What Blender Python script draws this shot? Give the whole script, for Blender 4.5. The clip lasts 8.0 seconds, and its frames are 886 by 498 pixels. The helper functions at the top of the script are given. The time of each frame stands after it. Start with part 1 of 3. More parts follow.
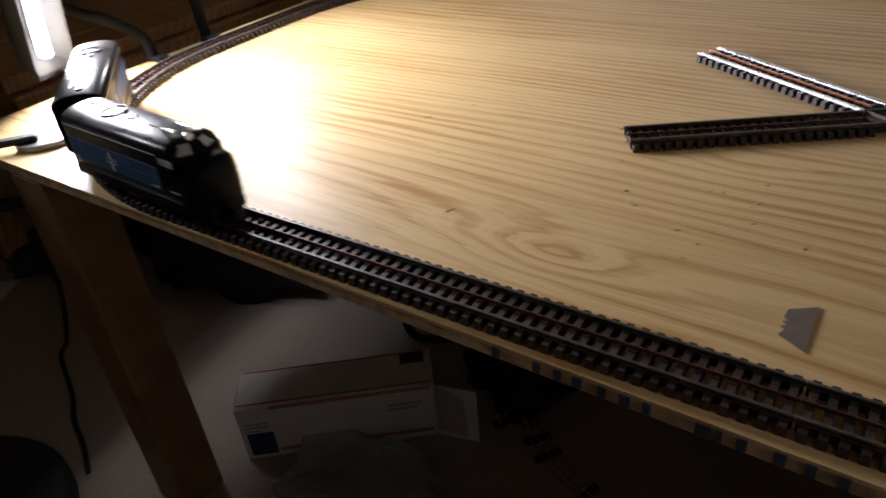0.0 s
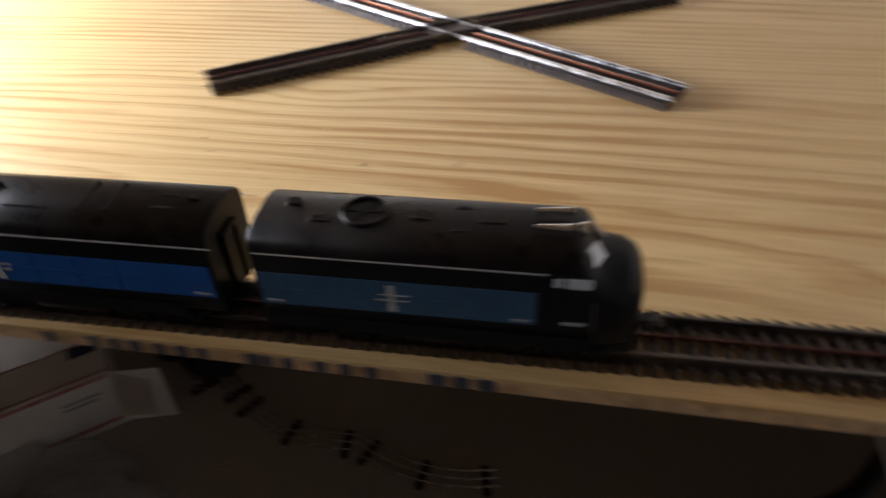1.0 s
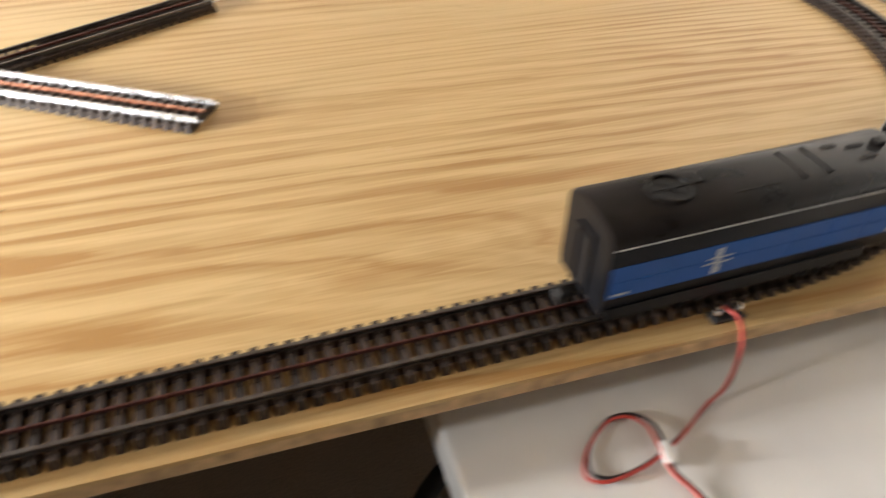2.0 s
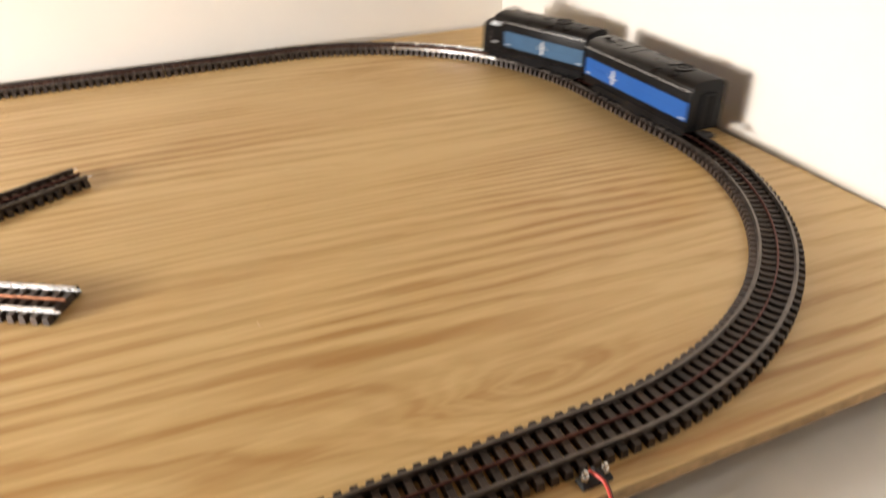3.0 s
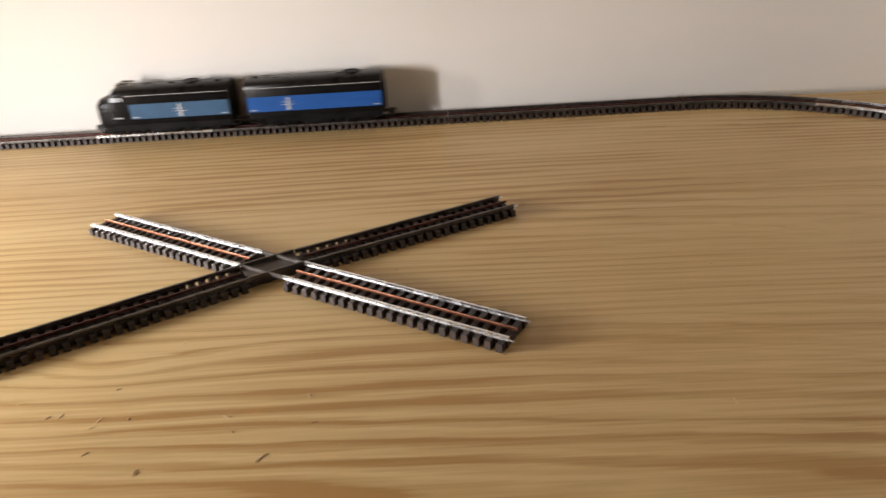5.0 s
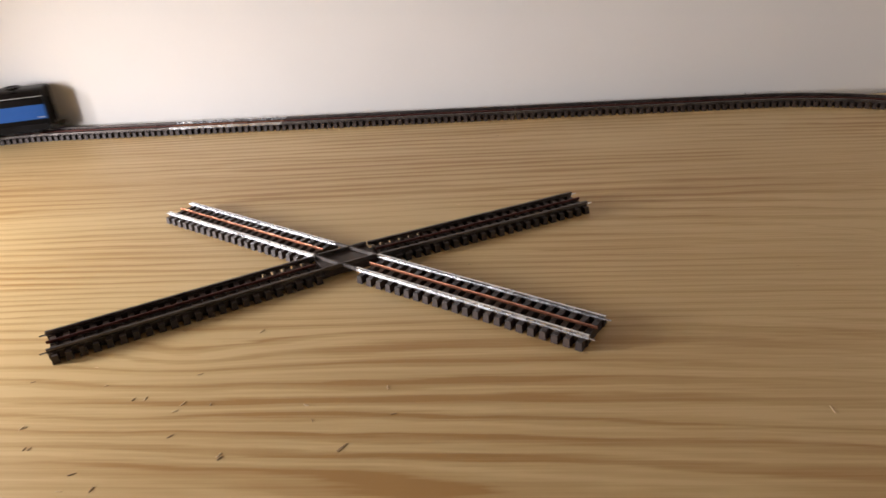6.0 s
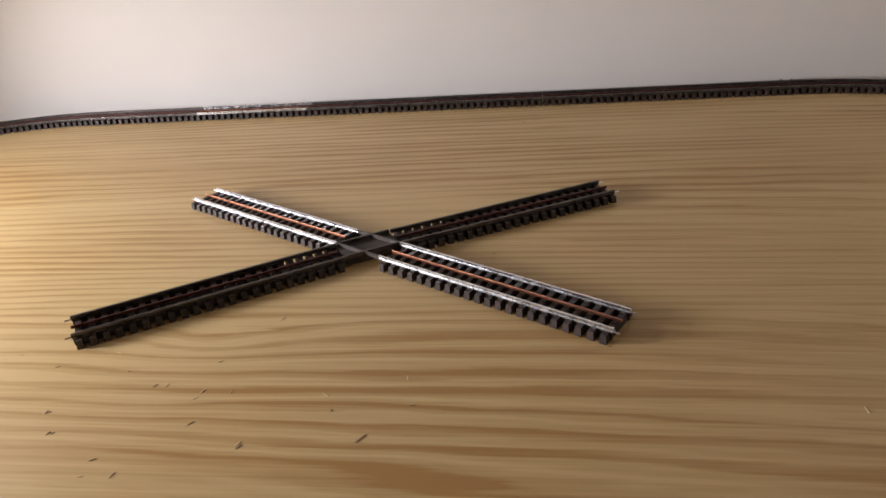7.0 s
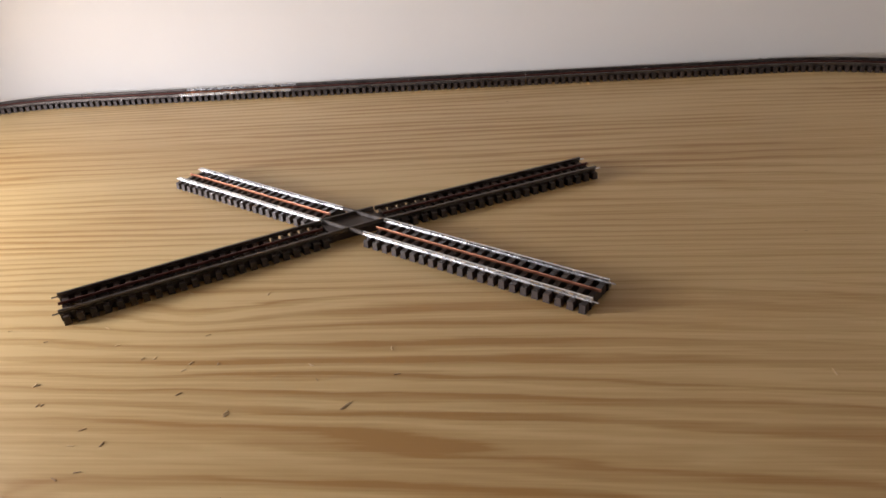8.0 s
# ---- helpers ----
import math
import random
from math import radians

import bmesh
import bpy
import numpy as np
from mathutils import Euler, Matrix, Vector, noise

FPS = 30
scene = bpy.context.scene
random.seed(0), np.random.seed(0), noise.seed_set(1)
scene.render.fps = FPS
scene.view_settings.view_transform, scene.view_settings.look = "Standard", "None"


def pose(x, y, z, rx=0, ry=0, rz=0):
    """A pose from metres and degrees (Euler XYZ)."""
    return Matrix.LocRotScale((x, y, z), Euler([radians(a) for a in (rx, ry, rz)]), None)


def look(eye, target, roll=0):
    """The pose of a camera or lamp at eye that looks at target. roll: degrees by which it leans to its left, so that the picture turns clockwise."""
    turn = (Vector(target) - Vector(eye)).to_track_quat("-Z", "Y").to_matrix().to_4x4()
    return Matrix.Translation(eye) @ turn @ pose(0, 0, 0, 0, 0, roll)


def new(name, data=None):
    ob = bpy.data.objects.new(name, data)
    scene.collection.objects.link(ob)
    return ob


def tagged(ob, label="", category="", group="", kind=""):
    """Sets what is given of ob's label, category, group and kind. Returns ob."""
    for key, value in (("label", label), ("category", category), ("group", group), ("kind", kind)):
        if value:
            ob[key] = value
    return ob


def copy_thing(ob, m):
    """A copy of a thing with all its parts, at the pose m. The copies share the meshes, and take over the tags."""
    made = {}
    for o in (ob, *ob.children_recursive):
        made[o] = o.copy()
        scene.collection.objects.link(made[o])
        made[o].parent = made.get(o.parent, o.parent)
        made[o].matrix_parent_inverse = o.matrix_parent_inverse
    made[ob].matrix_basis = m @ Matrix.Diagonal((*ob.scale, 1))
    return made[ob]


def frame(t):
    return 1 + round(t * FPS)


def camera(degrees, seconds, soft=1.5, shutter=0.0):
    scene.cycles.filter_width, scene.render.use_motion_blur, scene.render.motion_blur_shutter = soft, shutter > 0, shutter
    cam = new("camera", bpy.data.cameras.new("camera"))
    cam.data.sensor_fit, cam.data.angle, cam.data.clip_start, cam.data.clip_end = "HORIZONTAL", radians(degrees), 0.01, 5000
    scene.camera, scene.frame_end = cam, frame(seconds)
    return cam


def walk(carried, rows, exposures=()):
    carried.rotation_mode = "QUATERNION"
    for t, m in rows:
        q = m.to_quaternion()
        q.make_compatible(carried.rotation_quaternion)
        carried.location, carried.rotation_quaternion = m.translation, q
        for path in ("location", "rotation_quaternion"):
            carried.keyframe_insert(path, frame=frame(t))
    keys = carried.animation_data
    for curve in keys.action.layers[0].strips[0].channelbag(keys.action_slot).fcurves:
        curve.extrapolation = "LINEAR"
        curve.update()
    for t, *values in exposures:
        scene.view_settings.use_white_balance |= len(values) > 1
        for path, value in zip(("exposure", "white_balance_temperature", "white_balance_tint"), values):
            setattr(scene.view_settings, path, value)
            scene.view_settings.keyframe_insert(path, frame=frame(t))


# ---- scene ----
cam = camera(64.45, 8.0, shutter=0.5)
PATH = [
    (0, (0.011, -0.968, 1.129), (-0.787, 0.108, 0.254), -5.8),
    (0.3, (0.004, -0.956, 1.122), (-0.738, 0.141, 0.225), -5.6),
    (0.5, (0.042, -0.941, 1.119), (-0.655, 0.175, 0.208), -5.8),
    (0.8, (0.110, -0.911, 1.124), (-0.336, 0.271, 0.143), -4.2),
    (1, (0.160, -0.914, 1.122), (-0.087, 0.294, 0.103), -3.4),
    (1.2, (0.200, -0.904, 1.116), (0.098, 0.305, 0.073), -2.6),
    (1.5, (0.234, -0.880, 1.109), (0.314, 0.313, 0.046), -2.0),
    (1.8, (0.288, -0.874, 1.118), (0.552, 0.290, 0.053), -0.4),
    (2, (0.328, -0.880, 1.130), (0.690, 0.271, 0.079), 0.4),
    (2.2, (0.363, -0.883, 1.136), (0.802, 0.254, 0.100), 0.5),
    (3.3, (0.396, -0.852, 1.183), (0.962, 0.424, 0.400), -1.2),
    (3.5, (0.370, -0.831, 1.186), (0.890, 0.480, 0.430), -0.9),
    (4, (0.299, -0.787, 1.155), (0.632, 0.618, 0.465), -1.2),
    (4.5, (0.252, -0.773, 1.143), (0.365, 0.655, 0.432), -3.0),
    (5, (0.225, -0.758, 1.133), (0.201, 0.672, 0.415), -3.6),
    (5.2, (0.214, -0.758, 1.133), (0.171, 0.672, 0.417), -3.6),
    (6.5, (0.193, -0.747, 1.125), (0.014, 0.670, 0.405), -4.6),
    (7, (0.198, -0.742, 1.126), (0.003, 0.663, 0.386), -4.8),
    (7.5, (0.199, -0.748, 1.118), (-0.004, 0.648, 0.364), -5.1),
    (8, (0.204, -0.758, 1.121), (0.036, 0.634, 0.350), -4.8),
]
walk(cam, [(t, look(eye, target, roll)) for t, eye, target, roll in PATH], exposures=[(0.0, -0.38, 5750, 14), (0.5, 0.05, 5700, 13), (0.8, 0.48, 5550, 12), (1.0, 0.75, 5550, 11), (1.2, 1.2, 5700, 10), (1.5, 1.58, 5800, 9), (2.0, 1.75, 6100, 7),
     (3.5, 1.22, 6750, 10), (4.0, 0.95, 6550, 10), (4.5, 0.68, 6400, 10), (5.2, 0.52, 6200, 11), (6.5, 0.30, 5950, 14), (8.0, 0.26, 5950, 14)])

H = 0.74                      # table top
FRONT_Y, BACK_Y = -0.5535, 0.5875   # centre lines of the long straights
LEFT_X, RIGHT_X = -0.6858, 0.6858   # ends of the long straights
R = 0.4572                    # curve radius
EDGE_F, EDGE_B, EDGE_L, EDGE_R = -0.599, 0.621, -1.217, 1.223
LONG_SIDE = RIGHT_X - LEFT_X
RAIL = 0.0140                 # rail top over the table

# ---------------------------------------------------------------- light
world = bpy.data.worlds.new("room_air")
scene.world = world
world.use_nodes = True
world.node_tree.nodes["Background"].inputs[0].default_value = (1.0, 0.86, 0.70, 1)
world.node_tree.nodes["Background"].inputs[1].default_value = 0.013


def area_lamp(name, eye, target, w, h, watts, colour, spread):
    data = bpy.data.lights.new(name, "AREA")
    data.shape, data.size, data.size_y, data.energy, data.color = "RECTANGLE", w, h, watts, colour
    data.spread = radians(spread)
    ob = new(name, data)
    ob.matrix_world = look(eye, target)
    return ob


WARM = (1.0, 0.935, 0.895)
area_lamp("desk_lamp_light", (-1.204, -0.340, 0.925), (-0.62, -0.29, 0.70), 0.035, 0.28, 14.0, WARM, 145)
area_lamp("tall_desk_lamp_light", (-1.217, 0.035, 1.062), (-0.52, -0.02, 0.62), 0.05, 0.16, 3.2, WARM, 130)
area_lamp("clamp_lamp_light", (-1.400, -0.716, 1.241), (0.30, -0.45, 0.74), 0.10, 0.10, 0.9, WARM, 85)


# ---------------------------------------------------------------- materials
def material(name, colour=(0.5, 0.5, 0.5), rough=0.5, metal=0.0, var=0.0, scale=20.0, bump=0.0, bump_scale=200.0, coat=0.0, obj_var=0.0, spec=0.5):
    m = bpy.data.materials.new(name)
    m.use_nodes = True
    t, b = m.node_tree, m.node_tree.nodes["Principled BSDF"]
    b.inputs["Base Color"].default_value = (*colour, 1)
    b.inputs["Roughness"].default_value, b.inputs["Metallic"].default_value = rough, metal
    b.inputs["Coat Weight"].default_value, b.inputs["Specular IOR Level"].default_value = coat, spec
    tc = t.nodes.new("ShaderNodeTexCoord")
    if var or obj_var:
        n = t.nodes.new("ShaderNodeTexNoise")
        n.inputs["Scale"].default_value, n.inputs["Detail"].default_value = scale, 6
        t.links.new(tc.outputs["Object"], n.inputs["Vector"])
        r = t.nodes.new("ShaderNodeMapRange")
        r.inputs["From Min"].default_value, r.inputs["From Max"].default_value = 0.3, 0.7
        r.inputs["To Min"].default_value, r.inputs["To Max"].default_value = 1 - var, 1 + var
        t.links.new(n.outputs["Fac"], r.inputs["Value"])
        value = r.outputs["Result"]
        if obj_var:
            oi = t.nodes.new("ShaderNodeObjectInfo")
            r2 = t.nodes.new("ShaderNodeMapRange")
            r2.inputs["To Min"].default_value, r2.inputs["To Max"].default_value = 1 - obj_var, 1 + obj_var
            t.links.new(oi.outputs["Random"], r2.inputs["Value"])
            mu = t.nodes.new("ShaderNodeMath")
            mu.operation = "MULTIPLY"
            t.links.new(value, mu.inputs[0]), t.links.new(r2.outputs["Result"], mu.inputs[1])
            value = mu.outputs[0]
        mix = t.nodes.new("ShaderNodeVectorMath")
        mix.operation = "SCALE"
        mix.inputs[0].default_value = colour
        t.links.new(value, mix.inputs["Scale"])
        t.links.new(mix.outputs["Vector"], b.inputs["Base Color"])
        rr = t.nodes.new("ShaderNodeMapRange")
        rr.inputs["To Min"].default_value, rr.inputs["To Max"].default_value = max(rough - 0.12, 0.03), min(rough + 0.12, 1)
        t.links.new(n.outputs["Fac"], rr.inputs["Value"])
        t.links.new(rr.outputs["Result"], b.inputs["Roughness"])
    if bump:
        n2 = t.nodes.new("ShaderNodeTexNoise")
        n2.inputs["Scale"].default_value, n2.inputs["Detail"].default_value = bump_scale, 4
        t.links.new(tc.outputs["Object"], n2.inputs["Vector"])
        bp = t.nodes.new("ShaderNodeBump")
        bp.inputs["Strength"].default_value, bp.inputs["Distance"].default_value = bump, 0.002
        t.links.new(n2.outputs["Fac"], bp.inputs["Height"])
        t.links.new(bp.outputs["Normal"], b.inputs["Normal"])
    return m


def glow(name, colour, strength):
    m = bpy.data.materials.new(name)
    m.use_nodes = True
    b = m.node_tree.nodes["Principled BSDF"]
    b.inputs["Base Color"].default_value = (*colour, 1)
    b.inputs["Emission Color"].default_value = (*colour, 1)
    b.inputs["Emission Strength"].default_value = strength
    return m


def plywood(name, rough=0.42, light=(0.665, 0.482, 0.222), dark=(0.43, 0.238, 0.072), knots=()):
    """Flat-sawn pine veneer: cathedral bands along x, fine fibres, a few knots."""
    m = bpy.data.materials.new(name)
    m.use_nodes = True
    t, b = m.node_tree, m.node_tree.nodes["Principled BSDF"]
    N, L = t.nodes.new, t.links.new
    tc = N("ShaderNodeTexCoord")

    def mapped(sx, sy, sz=1.0):
        mp = N("ShaderNodeMapping")
        mp.inputs["Scale"].default_value = (sx, sy, sz)
        L(tc.outputs["Object"], mp.inputs["Vector"])
        return mp.outputs["Vector"]

    def noise_at(vec, scale, detail=3.0, distort=0.0):
        n = N("ShaderNodeTexNoise")
        n.inputs["Scale"].default_value, n.inputs["Detail"].default_value, n.inputs["Distortion"].default_value = scale, detail, distort
        L(vec, n.inputs["Vector"])
        return n.outputs["Fac"]

    def math_node(op, a, c):
        k = N("ShaderNodeMath")
        k.operation = op
        for i, v in enumerate((a, c)):
            if isinstance(v, (int, float)):
                k.inputs[i].default_value = v
            else:
                L(v, k.inputs[i])
        return k.outputs[0]

    # growth rings: contour lines of a long smooth height field
    field = noise_at(mapped(0.17, 1.5), 1.7, 1.0)
    wide = noise_at(mapped(0.12, 0.7), 1.7, 0.0)
    small = noise_at(mapped(0.8, 8.0), 3.0, 3.0)
    ragged = noise_at(mapped(7.0, 80.0), 1.0, 5.0)
    sep = N("ShaderNodeSeparateXYZ")
    L(tc.outputs["Object"], sep.inputs[0])
    height = math_node("ADD", math_node("MULTIPLY", field, 17.0), math_node("MULTIPLY", sep.outputs["Y"], 47.0))
    height = math_node("ADD", height, math_node("MULTIPLY", wide, 20.0))
    height = math_node("ADD", height, math_node("MULTIPLY", small, 1.3))
    height = math_node("ADD", height, math_node("MULTIPLY", ragged, 0.7))
    for kx, ky, amount in knots:
        dx = math_node("MULTIPLY", math_node("SUBTRACT", sep.outputs["X"], kx), 13.0)
        dy = math_node("MULTIPLY", math_node("SUBTRACT", sep.outputs["Y"], ky), 34.0)
        r2 = math_node("ADD", math_node("MULTIPLY", dx, dx), math_node("MULTIPLY", dy, dy))
        height = math_node("ADD", height, math_node("DIVIDE", amount, math_node("ADD", 1.0, r2)))
    ring = math_node("FRACT", height, 0.0)
    ramp = N("ShaderNodeValToRGB")
    e = ramp.color_ramp.elements
    e[0].position, e[0].color = 0.0, (0.10, 0.10, 0.10, 1)
    e[1].position, e[1].color = 1.0, (0.10, 0.10, 0.10, 1)
    for p, v in ((0.14, 0.0), (0.32, 0.14), (0.50, 0.46), (0.66, 0.85), (0.76, 0.95), (0.87, 0.45)):
        k = e.new(p)
        k.color = (v, v, v, 1)
    L(ring, ramp.inputs["Fac"])
    fine_ring = math_node("SINE", math_node("MULTIPLY", height, 21.0), 0.0)
    fibre = noise_at(mapped(6.0, 420.0, 6.0), 1.0, 4.0)
    streak = noise_at(mapped(1.8, 95.0, 2.0), 1.0, 4.0)
    patch = noise_at(mapped(0.9, 3.2), 2.2, 3.0)
    strength = N("ShaderNodeMapRange")
    strength.inputs["From Min"].default_value, strength.inputs["From Max"].default_value = 0.33, 0.66
    strength.inputs["To Min"].default_value, strength.inputs["To Max"].default_value = 0.15, 1.15
    L(patch, strength.inputs["Value"])
    fac = math_node("MULTIPLY", ramp.outputs["Color"], strength.outputs["Result"])
    fac = math_node("ADD", fac, math_node("MULTIPLY", fine_ring, 0.10))
    fac = math_node("ADD", fac, math_node("MULTIPLY", math_node("SUBTRACT", fibre, 0.5), 0.80))
    fac = math_node("ADD", fac, math_node("MULTIPLY", math_node("SUBTRACT", streak, 0.5), 0.85))
    broad = noise_at(mapped(0.7, 4.0), 1.5, 3.0)
    fac = math_node("ADD", fac, math_node("MULTIPLY", math_node("SUBTRACT", broad, 0.45), 1.3))
    mix = N("ShaderNodeMix")
    mix.data_type = "RGBA"
    mix.inputs["A"].default_value, mix.inputs["B"].default_value = (*light, 1), (*dark, 1)
    L(fac, mix.inputs["Factor"])
    L(mix.outputs["Result"], b.inputs["Base Color"])
    rr = N("ShaderNodeMapRange")
    rr.inputs["To Min"].default_value, rr.inputs["To Max"].default_value = rough - 0.06, rough + 0.12
    L(fibre, rr.inputs["Value"])
    L(rr.outputs["Result"], b.inputs["Roughness"])
    bp = N("ShaderNodeBump")
    bp.inputs["Strength"].default_value, bp.inputs["Distance"].default_value = 0.18, 0.0006
    L(math_node("ADD", fibre, math_node("MULTIPLY", ramp.outputs["Color"], 0.5)), bp.inputs["Height"])
    L(bp.outputs["Normal"], b.inputs["Normal"])
    return m


M_PLY = plywood("pine_plywood", knots=((-0.244, -0.445, 3.0), (0.660, -0.477, 2.4), (0.695, 0.022, 1.6), (-0.120, -0.197, 1.2)))
M_PLY_EDGE = material("plywood_edge", (0.55, 0.37, 0.19), 0.7, var=0.35, scale=60, bump=0.3)
M_LEG = material("pine_post", (0.30, 0.17, 0.09), 0.6, var=0.3, scale=14, bump=0.2)
M_WALL = material("white_wall_paint", (0.80, 0.77, 0.72), 0.75, var=0.03, scale=3, bump=0.08, bump_scale=160)
M_CARPET = material("beige_carpet", (0.47, 0.41, 0.34), 0.95, var=0.25, scale=260, bump=1.0, bump_scale=700)
# tan tone chosen to weaken light bounced off the far walls
M_WALL_DIM = material("wall_toned_to_cut_bounce", (0.45, 0.39, 0.33), 0.7, var=0.2, scale=6, bump=0.1)
# brown tone lowers the ambient light that the ceiling returns
M_CEIL = material("ceiling_toned_to_cut_bounce", (0.34, 0.27, 0.20), 0.85, var=0.03, scale=3)
M_TIE = material("brown_tie_plastic", (0.040, 0.026, 0.019), 0.55, var=0.3, scale=90, obj_var=0.35)
M_RAIL_DULL = material("dull_steel_rail", (0.155, 0.138, 0.126), 0.46, metal=1.0, var=0.3, scale=60)
M_RAIL_BRIGHT = material("bright_steel_rail", (0.90, 0.91, 0.92), 0.26, metal=1.0, var=0.12, scale=60)
M_COPPER = material("copper_rail", (0.30, 0.135, 0.08), 0.42, metal=1.0, var=0.2, scale=80)
M_COPPER_DULL = material("tarnished_copper_rail", (0.13, 0.05, 0.04), 0.5, metal=0.7, var=0.3, scale=80)
M_BLACK = material("black_loco_plastic", (0.006, 0.006, 0.007), 0.34, var=0.3, scale=40, spec=0.15)
M_ROOF = material("dusty_black_roof", (0.011, 0.009, 0.008), 0.30, var=0.4, scale=30, spec=0.16)
M_BLUE_A = material("faded_blue_paint", (0.042, 0.098, 0.18), 0.50, var=0.12, scale=30, spec=0.25)
M_BLUE_B = material("bright_blue_paint", (0.016, 0.085, 0.31), 0.46, var=0.08, scale=30, spec=0.25)
M_WHITE = material("white_print", (0.50, 0.50, 0.49), 0.5, var=0.1, scale=60)
M_GREYPRINT = material("grey_print", (0.40, 0.42, 0.44), 0.5, var=0.1, scale=60)
M_CHROME = material("chrome", (0.85, 0.85, 0.85), 0.12, metal=1.0)
M_WINDOW = material("clear_window_plastic", (0.55, 0.60, 0.65), 0.06, var=0.05, scale=30, coat=0.6)
M_DARK = material("black_rubber", (0.012, 0.012, 0.012), 0.6, var=0.2, scale=40)
M_WHEEL = material("dark_wheel_metal", (0.05, 0.047, 0.045), 0.4, metal=0.8, var=0.3, scale=60)
M_IRON = material("grey_cast_metal", (0.16, 0.15, 0.14), 0.45, metal=0.8, var=0.25, scale=50)


# ---------------------------------------------------------------- mesh helpers
def part(name, bm, mat, parent=None, label=""):
    """Links a bmesh as one mesh object under a thing or a part."""
    me = bpy.data.meshes.new(name)
    bm.to_mesh(me)
    bm.free()
    for mm in (mat if isinstance(mat, (list, tuple)) else (mat,)):
        me.materials.append(mm)
    ob = new(name, me)
    ob.parent = parent
    if label:
        tagged(ob, label)
    return ob


def thing(name, label, category, group="", kind="", at=None):
    ob = tagged(new(name), label, category, group, kind)
    ob.empty_display_size = 0.02
    if at is not None:
        ob.matrix_basis = at
    return ob


def box(bm, x0, x1, y0, y1, z0, z1, m=None, bevel=0.0, segs=1, mat=0):
    mm = Matrix.Translation(((x0 + x1) / 2, (y0 + y1) / 2, (z0 + z1) / 2)) @ Matrix.Diagonal((x1 - x0, y1 - y0, z1 - z0, 1))
    r = bmesh.ops.create_cube(bm, size=1.0, matrix=(m @ mm) if m else mm)
    if mat:
        for f in {f for v in r["verts"] for f in v.link_faces}:
            f.material_index = mat
    if bevel:
        es = list({e for v in r["verts"] for e in v.link_edges})
        bmesh.ops.bevel(bm, geom=es, offset=bevel, segments=segs, affect="EDGES", profile=0.6)
    return bm


def cyl(bm, m, r, depth, segs=24, r2=None, bevel=0.0):
    g = bmesh.ops.create_cone(bm, cap_ends=True, segments=segs, radius1=r, radius2=r if r2 is None else r2, depth=depth, matrix=m)
    if bevel:
        es = [e for e in {e for v in g["verts"] for e in v.link_edges} if any(len(f.verts) > 4 for f in e.link_faces)]
        bmesh.ops.bevel(bm, geom=es, offset=bevel, segments=2, affect="EDGES", profile=0.5)
    return bm


def smooth(bm, angle=35.0):
    for f in bm.faces:
        f.smooth = True
    for e in bm.edges:
        if len(e.link_faces) == 2 and e.calc_face_angle(0) > radians(angle):
            e.smooth = False
    return bm


def loft(bm, rings, caps=True):
    rows = [[bm.verts.new(p) for p in ring] for ring in rings]
    n = len(rows[0])
    for a, b in zip(rows, rows[1:]):
        for i in range(n):
            bm.faces.new((a[i], a[(i + 1) % n], b[(i + 1) % n], b[i]))
    if caps:
        bm.faces.new(rows[0][::-1])
        bm.faces.new(rows[-1])
    bmesh.ops.recalc_face_normals(bm, faces=bm.faces)
    return bm


def tube(bm, pts, r, segs=8):
    """A round cord along points, smoothed through them."""
    pts = [Vector(p) for p in pts]
    fine = []
    for i in range(len(pts) - 1):
        p0, p1, p2, p3 = pts[max(i - 1, 0)], pts[i], pts[i + 1], pts[min(i + 2, len(pts) - 1)]
        for k in range(6):
            u = k / 6
            fine.append(0.5 * ((2 * p1) + (p2 - p0) * u + (2 * p0 - 5 * p1 + 4 * p2 - p3) * u * u + (3 * p1 - p0 - 3 * p2 + p3) * u ** 3))
    fine.append(pts[-1])
    rings, side = [], None
    for i, p in enumerate(fine):
        d = (fine[min(i + 1, len(fine) - 1)] - fine[max(i - 1, 0)]).normalized()
        if side is None:
            side = d.orthogonal().normalized()
        side = (side - d * side.dot(d)).normalized()
        up = d.cross(side)
        rings.append([p + r * (math.cos(a) * side + math.sin(a) * up) for a in (2 * math.pi * k / segs for k in range(segs))])
    loft(bm, rings)
    for f in bm.faces:
        f.smooth = True
    return bm


def bm_new():
    return bmesh.new()


# ---------------------------------------------------------------- room
def wall(name, x0, x1, y0, y1, z0, z1, mat, label, cat="wall"):
    return tagged(part(name, box(bm_new(), x0, x1, y0, y1, z0, z1), mat), label, cat, kind="structure")


ROOM_L, ROOM_F, ROOM_H = -3.8, -3.2, 2.4
wall("floor", ROOM_L - 0.1, EDGE_R + 0.1, ROOM_F - 0.1, 0.72, -0.1, 0.0, M_CARPET, "worn beige carpet floor of a dim room", "floor")
wall("wall_north", ROOM_L, EDGE_R + 0.12, EDGE_B + 0.008, 0.73, 0.0, ROOM_H, M_WALL, "plain white painted wall behind the table")
wall("wall_east", EDGE_R + 0.006, EDGE_R + 0.12, ROOM_F, EDGE_B + 0.006, 0.0, ROOM_H, M_WALL, "plain white painted side wall beside the table")
# far walls added to close the room, dark so they bounce little light
wall("wall_west", ROOM_L - 0.1, ROOM_L, ROOM_F, EDGE_B + 0.12, 0.0, ROOM_H, M_WALL_DIM, "far tan wall of the room, toned down to cut bounced light")
wall("wall_south", ROOM_L, EDGE_R + 0.12, ROOM_F - 0.1, ROOM_F, 0.0, ROOM_H, M_WALL_DIM, "far tan wall of the room, toned down to cut bounced light")
